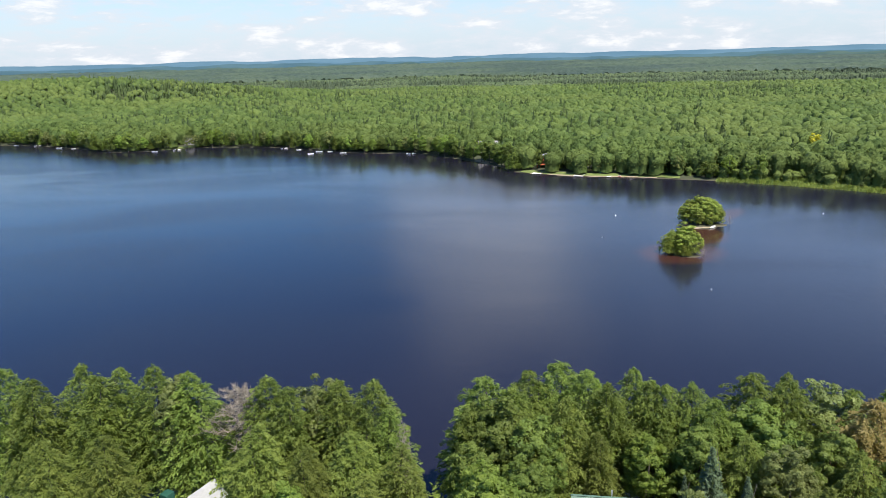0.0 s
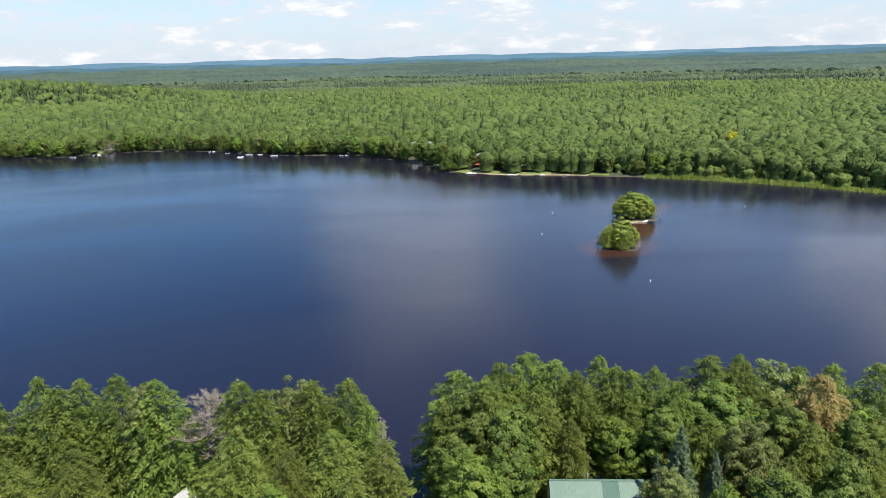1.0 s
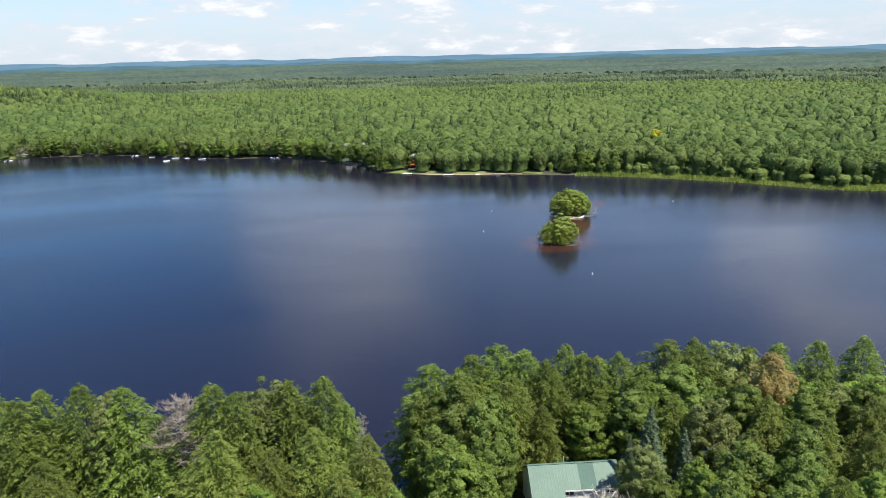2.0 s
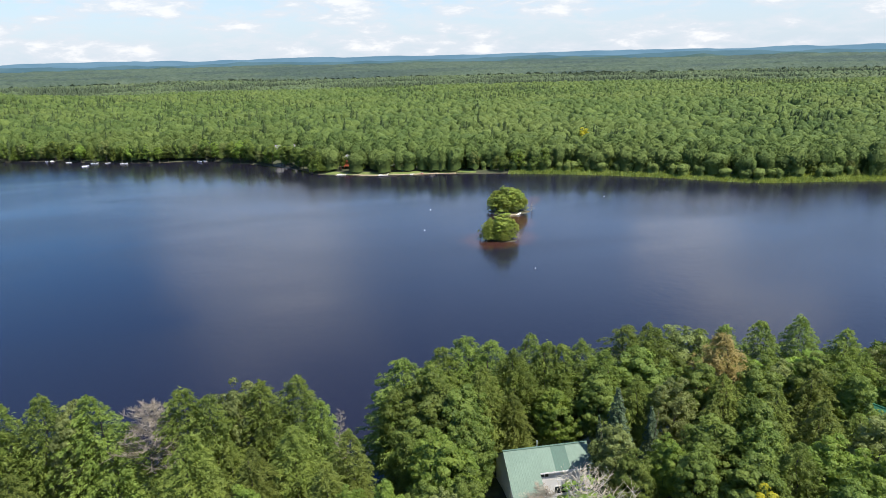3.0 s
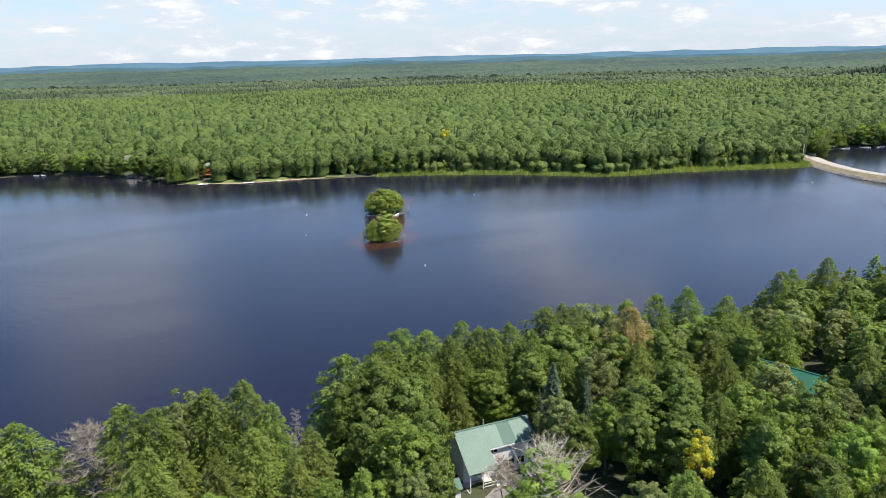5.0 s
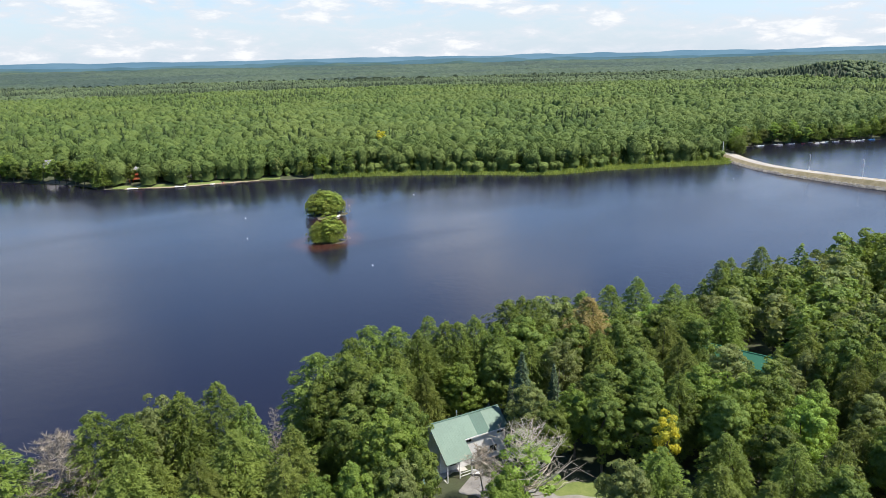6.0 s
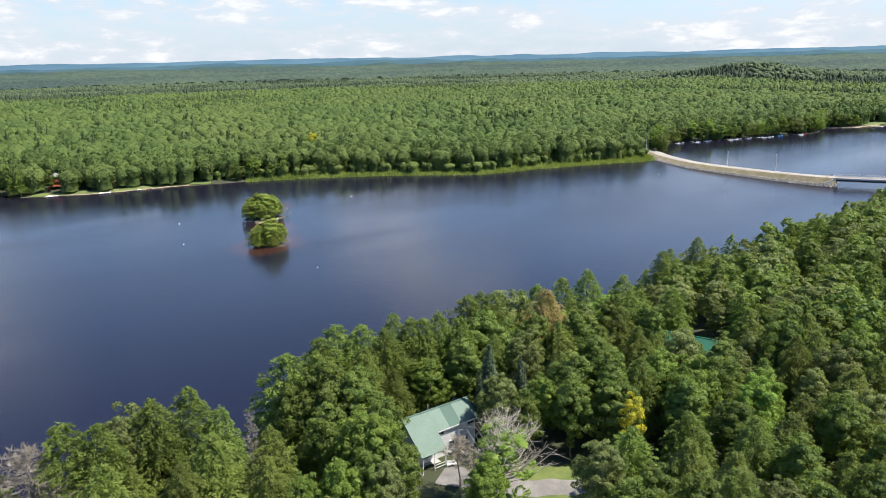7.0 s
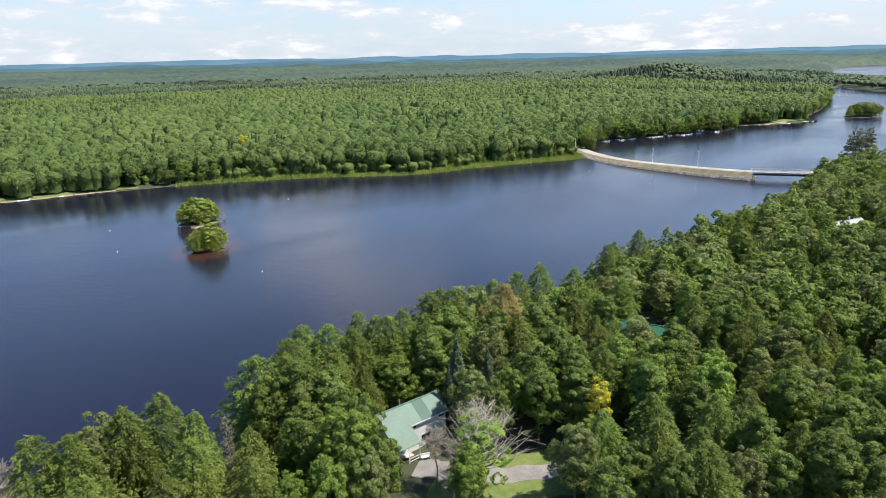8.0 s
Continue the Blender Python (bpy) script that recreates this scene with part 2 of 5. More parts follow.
def glass_material():
    m, g = material("window_glass")
    finish(g, principled(g, color=(0.02, 0.025, 0.03, 1), rough=0.06, spec=0.8))
    return m


M_GLASS = glass_material()


def water_material():
    """Dark peaty water, reddish over the sand bars, lightly rippled by wind."""
    m, g = material("lake_water")
    p = where(g)
    ps = g.n("ShaderNodeSeparateXYZ", ins={0: p})

    def shoal(cx, cy, rx, ry, turn):
        c, s = math.cos(radians(turn)), math.sin(radians(turn))
        dx, dy = g.math("SUBTRACT", ps.outputs[0], cx), g.math("SUBTRACT", ps.outputs[1], cy)
        u = g.math("DIVIDE", g.math("ADD", g.math("MULTIPLY", dx, c), g.math("MULTIPLY", dy, s)), rx)
        v = g.math("DIVIDE", g.math("SUBTRACT", g.math("MULTIPLY", dy, c), g.math("MULTIPLY", dx, s)), ry)
        d = g.math("SQRT", g.math("ADD", g.math("MULTIPLY", u, u), g.math("MULTIPLY", v, v)))
        d = g.math("ADD", d, g.math("MULTIPLY", g.math("SUBTRACT", g.noise(p, 0.07, 3.0), 0.5), 0.7))
        return g.step(d, 0.55, 1.1, 1.0, 0.0)

    red = g.math("MAXIMUM", shoal(88, 244, 19, 15, 25), g.math("MAXIMUM", shoal(104, 268, 10, 17, -10), shoal(128, 303, 5.5, 17, -38)))
    deep = g.mix(g.noise(p, 0.012, 2.0), (0.0090, 0.0086, 0.0165, 1), (0.0115, 0.0105, 0.0190, 1))
    col = g.mix(g.math("MULTIPLY", red, 0.75), deep, (0.050, 0.019, 0.012, 1))
    stretch = g.vmath("MULTIPLY", p, (1.0, 0.55, 1.0))
    w1 = g.noise(stretch, 0.55, 3.0, 0.6)
    w2 = g.noise(stretch, 2.4, 2.0, 0.5)
    wind = g.noise(g.vmath("MULTIPLY", p, (0.5, 1.0, 1.0)), 0.012, 3.0, 0.55, 0.6)
    hgt = g.math("ADD", g.math("MULTIPLY", w1, 0.65), g.math("MULTIPLY", w2, 0.35))
    nb = g.n("ShaderNodeBump", ins={"Strength": g.step(wind, 0.35, 0.65, 0.08, 0.16), "Distance": 0.6, "Height": hgt})
    finish(g, principled(g, color=col, rough=g.step(wind, 0.35, 0.65, 0.13, 0.22), ior=1.333, normal=nb.outputs[0]))
    return m


M_WATER = water_material()


# Far ridges glow with the blue of haze instead of taking sunlight.
def haze_glow_material(name, a, b):
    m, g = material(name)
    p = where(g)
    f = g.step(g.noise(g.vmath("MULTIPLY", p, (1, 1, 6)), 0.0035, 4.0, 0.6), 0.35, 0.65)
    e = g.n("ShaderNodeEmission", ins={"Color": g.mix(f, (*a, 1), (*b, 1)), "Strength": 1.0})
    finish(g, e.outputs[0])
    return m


# Each ridge further out is bluer and paler, haze painted as emission.
M_HILL_NEAR = haze_glow_material("haze_glow_ridge", (0.060, 0.104, 0.102), (0.084, 0.130, 0.118))
M_HILL_MID = haze_glow_material("haze_glow_low_hills", (0.062, 0.122, 0.160), (0.082, 0.150, 0.186))
M_HILL_FAR = haze_glow_material("haze_glow_far_hills", (0.090, 0.172, 0.245), (0.112, 0.200, 0.275))


# ---------------- mesh helpers ----------------
def tri_mesh(name, V, F, mat=None, smooth=False):
    """A mesh from arrays of points and of triangles or quads."""
    V, F = np.asarray(V, np.float32), np.asarray(F, np.int32)
    me = bpy.data.meshes.new(name)
    k = F.shape[1]
    me.vertices.add(len(V)), me.loops.add(F.size), me.polygons.add(len(F))
    me.vertices.foreach_set("co", V.ravel())
    me.loops.foreach_set("vertex_index", F.ravel())
    me.polygons.foreach_set("loop_start", np.arange(0, F.size, k, dtype=np.int32))
    me.update(calc_edges=True)
    me.polygons.foreach_set("use_smooth", np.full(len(F), smooth))
    if mat:
        me.materials.append(mat)
    return me


def bm_mesh(name, bm, mat):
    me = bpy.data.meshes.new(name)
    bm.to_mesh(me)
    bm.free()
    me.materials.append(mat)
    return me


def part(name, data, mat, parent, label="", m=None):
    """Links a bmesh or a mesh as one mesh object under a thing or a part."""
    if isinstance(data, bmesh.types.BMesh):
        data = bm_mesh(name, data, mat)
    ob = new(name, data)
    ob.parent = parent
    if m is not None:
        ob.matrix_basis = m
    return tagged(ob, label)


def thing(name, label, category, group="", kind="", m=None):
    ob = new(name)
    ob.empty_display_size = 0.5
    if m is not None:
        ob.matrix_basis = m
    return tagged(ob, label, category, group, kind)


def add_box(bm, lo, hi, bevel=0.0, m=None):
    made = bmesh.ops.create_cube(bm, size=1.0)["verts"]
    lo, hi = Vector(lo), Vector(hi)
    for v in made:
        v.co = Vector((lo[i] + (v.co[i] + 0.5) * (hi[i] - lo[i]) for i in range(3)))
    if bevel:
        edges = list({e for v in made for e in v.link_edges})
        made = [v for f in bmesh.ops.bevel(bm, geom=edges, offset=bevel, segments=1, affect="EDGES")["faces"] for v in f.verts]
        made = list(set(made))
    if m is not None:
        bmesh.ops.transform(bm, matrix=m, verts=made)
    return bm


def box(lo, hi, bevel=0.0, m=None):
    return add_box(bmesh.new(), lo, hi, bevel, m)


def add_tube(bm, pts, radii, sides=7):
    """A tapered tube along points."""
    rings = []
    pts = [Vector(p) for p in pts]
    for i, p in enumerate(pts):
        d = (pts[min(i + 1, len(pts) - 1)] - pts[max(i - 1, 0)]).normalized()
        a = d.orthogonal().normalized()
        b = d.cross(a)
        rings.append([bm.verts.new(p + radii[i] * (math.cos(2 * math.pi * k / sides) * a + math.sin(2 * math.pi * k / sides) * b)) for k in range(sides)])
    for r0, r1 in zip(rings, rings[1:]):
        for k in range(sides):
            try:
                bm.faces.new((r0[k], r0[(k + 1) % sides], r1[(k + 1) % sides], r1[k]))
            except ValueError:
                pass
    bm.faces.new(rings[0][::-1])
    bm.faces.new(rings[-1])
    return bm


# ---------------- the plan: shores and heights ----------------
def lattice(ix, iy, seed):
    h = (ix.astype(np.int64) * 374761393 + iy.astype(np.int64) * 668265263 + seed * 974634) & 0x7FFFFFFF
    h = ((h ^ (h >> 13)) * 1274126177) & 0x7FFFFFFF
    return ((h ^ (h >> 16)) & 0xFFFF) / 65535.0


def vnoise(x, y, seed=0):
    x, y = np.asarray(x, float), np.asarray(y, float)
    ix, iy = np.floor(x), np.floor(y)
    fx, fy = x - ix, y - iy
    fx, fy = fx * fx * (3 - 2 * fx), fy * fy * (3 - 2 * fy)
    a, b = lattice(ix, iy, seed), lattice(ix + 1, iy, seed)
    c, d = lattice(ix, iy + 1, seed), lattice(ix + 1, iy + 1, seed)
    return (a * (1 - fx) + b * fx) * (1 - fy) + (c * (1 - fx) + d * fx) * fy


def fbm(x, y, seed=0, octaves=3):
    s, amp, tot = 0.0, 1.0, 0.0
    for k in range(octaves):
        s, tot = s + amp * vnoise(np.asarray(x) * 2**k, np.asarray(y) * 2**k, seed + k), tot + amp
        amp *= 0.5
    return s / tot


def curve_through(pts, per=6, closed=False):
    """A smooth line through the plan's corner points."""
    P = np.array(pts, float)
    n = len(P)
    out = []
    for i in range(n if closed else n - 1):
        p0, p1, p2, p3 = (P[(i + k) % n] if closed else P[min(max(i + k, 0), n - 1)] for k in (-1, 0, 1, 2))
        for s in np.arange(per) / per:
            out.append(0.5 * (2 * p1 + (p2 - p0) * s + (2 * p0 - 5 * p1 + 4 * p2 - p3) * s**2 + (3 * p1 - p0 - 3 * p2 + p3) * s**3))
    if not closed:
        out.append(P[-1])
    return np.array(out)


NEAR_SHORE = [(-1500, 40), (-500, 85), (-150, 103), (-62, 106), (-20, 102), (-2, 98), (10, 103), (26, 106), (52, 103), (76, 96), (123, 97),
              (168, 92), (204, 84), (247, 85), (300, 87), (345, 93), (378, 103), (398, 96), (404, 74), (440, 42), (600, -20), (1000, -110), (1200, 60), (1290, 212)]
FAR_SHORE = [(1480, 330), (1150, 262), (880, 215), (760, 205), (728, 190), (690, 201), (655, 232), (606, 226), (560, 243), (512, 264), (468, 284),
             (428, 274), (410, 256), (376, 250), (340, 268), (300, 286), (262, 300), (226, 338), (178, 375), (120, 404), (82, 415), (46, 438), (38, 462),
             (8, 508), (-28, 543), (-60, 550), (-104, 575), (-140, 602), (-200, 618), (-228, 612), (-262, 597), (-298, 606), (-345, 642), (-440, 684), (-700, 720), (-1500, 700)]
LAKE = np.vstack([curve_through(NEAR_SHORE), curve_through(FAR_SHORE)])
POND = curve_through([(1760, 280), (2000, 290), (2600, 370), (3600, 540), (3560, 640), (3200, 690), (2700, 600), (2150, 490), (1850, 390)], 6, True)


def signed(px, py, poly):
    """Distance to a shore; more than 0 on land."""
    px, py = np.ravel(px), np.ravel(py)
    best = np.full(px.shape, 1e18)
    inside = np.zeros(px.shape, bool)
    for (ax, ay), (bx, by) in zip(poly, np.roll(poly, -1, 0)):
        dx, dy = bx - ax, by - ay
        s = np.clip(((px - ax) * dx + (py - ay) * dy) / (dx * dx + dy * dy + 1e-9), 0, 1)
        best = np.minimum(best, (px - ax - s * dx) ** 2 + (py - ay - s * dy) ** 2)
        if ay != by:
            inside ^= ((ay > py) != (by > py)) & (px < (bx - ax) * (py - ay) / (by - ay) + ax)
    return np.where(inside, -1, 1) * np.sqrt(best)


ISLES = [(87, 242, 6.6, 4.3, -35, 0.5), (110.5, 288, 9.8, 6.0, -22, 0.6), (109, 280, 7.5, 2.6, -5, 0.28), (812, 158, 26, 15, -25, 0.9)]


def ease(d, w):
    s = np.clip(d / w, 0, 1)
    return s * s * (3 - 2 * s)


def land_distance(x, y):
    d = np.minimum(signed(x, y, LAKE), signed(x, y, POND))
    return d + (fbm(np.ravel(x) / 9, np.ravel(y) / 9, 5) - 0.5) * 3.0 * np.clip(np.hypot(np.ravel(x), np.ravel(y)) / 400, 0, 1)


def height(x, y, d=None):
    """Height of the ground over the lake's level."""
    x, y = np.ravel(np.asarray(x, float)), np.ravel(np.asarray(y, float))
    d = land_distance(x, y) if d is None else d
    near = (y < 150) & (x < 520) & (y < 120 + 0 * x)
    bank_n = 8.4 * ease(d, 27) + 1.5 * ease(d - 25, 60)
    bank_f = 0.25 * ease(d, 1.5) + 0.9 * ease(d, 9) + 2.2 * ease(d - 6, 40) + 6 * ease(d - 40, 300)
    far_out = np.hypot(x, y)
    hills = 34 * np.exp(-(((x + 560) / 330) ** 2 + ((y - 1080) / 150) ** 2)) + 30 * np.exp(-(((x - 1400) / 210) ** 2 + ((y - 640) / 130) ** 2))
    hills = hills + 10 * (fbm(x / 330, y / 330, 3) - 0.5) * ease(d - 60, 300) + 22 * ease(far_out - 1600, 3000) + 16 * (fbm(x / 900, y / 900, 9) - 0.5) * ease(far_out - 1400, 1500)
    land = np.where(near, bank_n, bank_f + hills * ease(d, 80)) + 0.35 * (fbm(x / 3, y / 3, 7) - 0.5) * ease(d, 6)
    bed = np.maximum(d * 0.22, -7.0)
    z = np.where(d > 0, land, bed)
    for cx, cy, rx, ry, a, top in ISLES:
        c, s = math.cos(radians(a)), math.sin(radians(a))
        u, v = ((x - cx) * c + (y - cy) * s) / rx, ((y - cy) * c - (x - cx) * s) / ry
        z = np.maximum(z, top - top * (u * u + v * v) ** 0.5)
    return z


def ground_at(x, y):
    return float(height([x], [y])[0])


# ---------------- ground, water, far hills ----------------
def polar_sheet():
    az = np.concatenate([np.arange(-44, 92, 0.6), np.arange(92, 316, 4.0)])
    r = [0.4]
    while r[-1] < 4890:
        r.append(r[-1] * 1.0175 if r[-1] > 30 else r[-1] + 1.5)
    r = np.array(r)
    A, R = np.meshgrid(np.radians(az), r)
    x, y = (R * np.sin(A)).ravel() + 10, (R * np.cos(A)).ravel()
    n, k = len(az), len(r)
    z = height(x, y)
    i, j = np.meshgrid(np.arange(k - 1), np.arange(n), indexing="ij")
    q = np.stack([i * n + j, (i + 1) * n + j, (i + 1) * n + (j + 1) % n, i * n + (j + 1) % n], -1).reshape(-1, 4)
    V = np.stack([x, y, z], -1)
    me = tri_mesh("ground", V, q[:, ::-1], M_GROUND, True)
    return me


ground = tagged(new("ground", polar_sheet()), "wooded shore land and lake bed with a sandy waterline", "ground", kind="structure")

bmw = bmesh.new()
bmesh.ops.create_circle(bmw, cap_ends=True, segments=96, radius=4880)
water = tagged(new("water", bm_mesh("water", bmw, M_WATER)), "dark rippled lake water, reddish over sand bars", "water", kind="structure")


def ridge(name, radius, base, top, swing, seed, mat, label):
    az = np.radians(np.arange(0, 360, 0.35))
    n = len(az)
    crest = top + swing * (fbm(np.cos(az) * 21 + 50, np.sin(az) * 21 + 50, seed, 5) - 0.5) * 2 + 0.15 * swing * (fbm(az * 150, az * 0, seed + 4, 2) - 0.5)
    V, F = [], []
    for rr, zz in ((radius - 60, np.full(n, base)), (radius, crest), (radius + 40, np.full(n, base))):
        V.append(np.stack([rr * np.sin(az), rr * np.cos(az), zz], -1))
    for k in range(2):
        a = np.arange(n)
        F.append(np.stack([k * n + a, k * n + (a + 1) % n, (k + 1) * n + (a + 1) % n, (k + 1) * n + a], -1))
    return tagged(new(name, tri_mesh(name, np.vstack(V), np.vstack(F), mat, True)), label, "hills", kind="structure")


ridge("backdrop_ridge", 4620, -5, 48, 22, 11, M_HILL_NEAR, "low ridges on the horizon, glowing in painted haze colour")
ridge("backdrop_low_hills", 4730, -5, 70, 17, 37, M_HILL_MID, "blue-green rises along the horizon, haze painted as glow")
ridge("backdrop_hills", 4840, -5, 92, 12, 23, M_HILL_FAR, "blue hills along the horizon, haze painted as glow")

# ---------------- far woods ----------------
def leaf_tris(C, N, size, rng, stretch=1.0, jitter=0.5):
    """Small leafy triangles at C, facing about N."""
    n = len(C)
    N = N + jitter * rng.normal(size=(n, 3))
    N /= np.linalg.norm(N, axis=1, keepdims=True) + 1e-9
    u = np.cross(N, rng.normal(size=(n, 3)))
    u /= np.linalg.norm(u, axis=1, keepdims=True) + 1e-9
    v = np.cross(N, u)
    s = (np.asarray(size) * (0.65 + 0.7 * rng.random(n)))[:, None]
    a = rng.random((n, 1)) * 2 * np.pi
    V = np.stack([C + s * (np.cos(a + k) * u * stretch + np.sin(a + k) * v) for k in (0.0, 2.0 + 0.3, 4.1)], 1)
    return V.reshape(-1, 3)


def crown_proto(k, rings, tufts, seed, conifer=False, size=0.07, skirt=False):
    """A crown about a unit wide and high over its stem: a billowed dome, or a jagged cone, with loose leafy tufts. Points and triangles."""
    rng = np.random.default_rng(seed)
    n = 9
    d = rng.normal(size=(n, 3))
    d[:, 2] = np.abs(d[:, 2]) - 0.35
    d /= np.linalg.norm(d, axis=1, keepdims=True)
    swell = 0.6 + 0.6 * rng.random(n)

    def out_to(u):
        """How far the dome bulges in the directions u."""
        near = np.exp((u @ d.T - 1) * 9) * swell
        return 0.70 + 0.36 * near.max(1)

    V = []
    for r in range(rings):
        f = (r + 0.35) / rings
        for q in range(k):
            a = 2 * np.pi * (q + 0.5 * (r % 2) + 0.3 * (rng.random() - 0.5)) / k
            if conifer:
                s = 0.36 * (1 - f) * (0.7 + 0.6 * rng.random())
                V.append((s * np.cos(a), s * np.sin(a), 0.1 + 0.86 * f))
            else:
                el = radians(-50 + 132 * f)
                u = np.array([np.cos(el) * np.cos(a), np.cos(el) * np.sin(a), np.sin(el)])
                V.append(np.array([0, 0, 0.56]) + u * out_to(u[None])[0] * np.array([0.47, 0.47, 0.40]) * (0.95 + 0.1 * rng.random()))
    V.append((0.03 * rng.normal(), 0.03 * rng.normal(), 1.0 if conifer else 0.56 + 0.40 * out_to(np.array([[0, 0, 1.0]]))[0]))
    if skirt:  # lower boughs that hang to the ground
        for q in range(k):
            V[q] = np.array([V[q][0] * 1.3, V[q][1] * 1.3, 0.02 + 0.12 * rng.random()])
    F = []
    for r in range(rings - 1):
        for q in range(k):
            a, b2, c, e = r * k + q, r * k + (q + 1) % k, (r + 1) * k + q, (r + 1) * k + (q + 1) % k
            F += [(a, b2, e), (a, e, c)]
    base = (rings - 1) * k
    F += [(base + q, base + (q + 1) % k, len(V) - 1) for q in range(k)]
    V, F = np.array(V), np.array(F)
    if not tufts:
        return V, F
    if conifer:
        f, a = rng.random(tufts) ** 1.3, rng.random(tufts) * 2 * np.pi
        N = np.stack([np.cos(a), np.sin(a), np.full(tufts, 0.5)], -1)
        C = np.stack([0.40 * (1 - f) * np.cos(a), 0.40 * (1 - f) * np.sin(a), 0.1 + 0.92 * f], -1)
    else:
        N = rng.normal(size=(tufts, 3)) + np.array([0, 0, 0.1 if skirt else 0.35])
        N /= np.linalg.norm(N, axis=1, keepdims=True)
        C = np.array([0, 0, 0.56]) + N * (out_to(N) * (0.97 + (0.20 if skirt else 0.10) * rng.random(tufts)))[:, None] * np.array([0.47, 0.47, 0.40])
    tv = leaf_tris(C, N, size, rng, 1.15, 0.5 if skirt else 0.35)
    return np.vstack([V, tv]), np.vstack([F, np.arange(3 * tufts).reshape(-1, 3) + len(V)])


def spray_tris(C, D, length, width, rng):
    """Thin leafy triangles at C, pointing along D."""
    n = len(C)
    D = D + 0.38 * rng.normal(size=(n, 3))
    D /= np.linalg.norm(D, axis=1, keepdims=True) + 1e-9
    s = np.cross(D, rng.normal(size=(n, 3)) * 0.7 + np.array([0, 0, 1.0]))
    s /= np.linalg.norm(s, axis=1, keepdims=True) + 1e-9
    k = (0.6 + 0.8 * rng.random(n))[:, None]
    L, W = np.asarray(length).reshape(-1, 1) * k, np.asarray(width).reshape(-1, 1) * k
    return np.stack([C - 0.4 * L * D + W * s, C - 0.4 * L * D - W * s, C + 0.6 * L * D], 1).reshape(-1, 3)


def scatter(x, y, spread, rng):
    return x + (rng.random(x.shape) - 0.5) * spread, y + (rng.random(y.shape) - 0.5) * spread


def grid_sites(rmin, rmax, step, az0, az1, rng):
    g1 = np.arange(-rmax, rmax, step)
    x, y = np.meshgrid(g1, g1)
    x = x + (np.arange(len(g1))[:, None] % 2) * step / 2
    x, y = scatter(x.ravel(), y.ravel(), step * 0.95, rng)
    r, a = np.hypot(x, y), np.degrees(np.arctan2(x, y))
    keep = (r > rmin) & (r < rmax) & (a > az0) & (a < az1)
    return x[keep], y[keep]


CLEAR = [(34, 522, 10, 9), (36, 505, 12, 17), (27, 492, 5, 7), (111, 427, 8, 9), (66, 439, 7, 10), (88, 425, 26, 4), (396, 268, 10, 7), (1760, 285, 110, 50), (705, 208, 20, 8), (-232, 622, 12, 9), (-215, 640, 6, 6)]


def clear_of(x, y):
    ok = np.ones(len(x), bool)
    for cx, cy, rx, ry in CLEAR:
        ok &= ((x - cx) / rx) ** 2 + ((y - cy) / ry) ** 2 > 1
    return ok


ROAD = curve_through([(372, 88), (367.3, 101.3), (356.8, 127.5), (356.6, 147), (360.5, 172), (370, 212), (388, 243), (402, 261), (405, 278), (399, 296), (386, 316)], 8)


def off_road(x, y, w):
    d = np.full(len(x), 1e9)
    for px, py in ROAD:
        d = np.minimum(d, np.hypot(x - px, y - py))
    return d > w


def tell(me, name, values):
    """Notes one number for each point of a mesh."""
    me.attributes.new(name, "FLOAT", "POINT").data.foreach_set("value", np.asarray(values, np.float32))


def woods(name, sites, protos, mat, label, rng, tall, wide, conifer_share, lift=0.0):
    """Many crowns joined into one mesh."""
    x, y = sites
    z = height(x, y) + lift
    stand = fbm(x / 140, y / 140, 31)
    con = rng.random(len(x)) < conifer_share * (0.2 + 2.4 * ease(stand - 0.47, 0.14))
    out, faces, tone, needles, count = [], [], [], [], 0
    for kind in (0, 1):
        for p, (PV, PF) in enumerate(protos[kind]):
            sel = np.nonzero((con == bool(kind)) & (np.arange(len(x)) % len(protos[kind]) == p))[0]
            if not len(sel):
                continue
            hgt = tall * (0.84 + 0.24 * rng.random(len(sel)) + 0.10 * (rng.random(len(sel)) < 0.08)) * (1.12 if kind else 1.0)
            wid = wide * (0.72 + 0.70 * rng.random(len(sel)) ** 1.3) * (0.8 if kind else 1.0)
            a = rng.random(len(sel)) * 2 * np.pi
            ca, sa = np.cos(a)[:, None], np.sin(a)[:, None]
            P = PV[None]
            X = (P[..., 0] * ca - P[..., 1] * sa) * wid[:, None] + x[sel][:, None]
            Y = (P[..., 0] * sa + P[..., 1] * ca) * wid[:, None] + y[sel][:, None]
            Z = P[..., 2] * hgt[:, None] + z[sel][:, None]
            out.append(np.stack([X, Y, Z], -1).reshape(-1, 3))
            faces.append((PF[None] + (count + np.arange(len(sel)) * len(PV))[:, None, None]).reshape(-1, 3))
            tone.append(np.repeat(rng.random(len(sel)), len(PV)))
            needles.append(np.full(len(sel) * len(PV), float(kind)))
            count += len(sel) * len(PV)
    me = tri_mesh(name, np.vstack(out), np.vstack(faces), mat, True)
    tell(me, "crown_tone", np.concatenate(tone))
    tell(me, "needles", np.concatenate(needles))
    return tagged(new(name, me), label, "woods", kind="stuff")


def land_only(sites, lo, hi=1e9):
    x, y = sites
    d = land_distance(x, y)
    reedy = (x > 150) & (x < 385) & (y > 240) & (y < 410) & (d < 5 + 10 * fbm(x / 24, y / 24, 17))
    keep = (d > lo) & (d < hi) & ~reedy & ~((y < 120) & (x < 520)) & clear_of(x, y) & off_road(x, y, 7)
    return x[keep], y[keep]


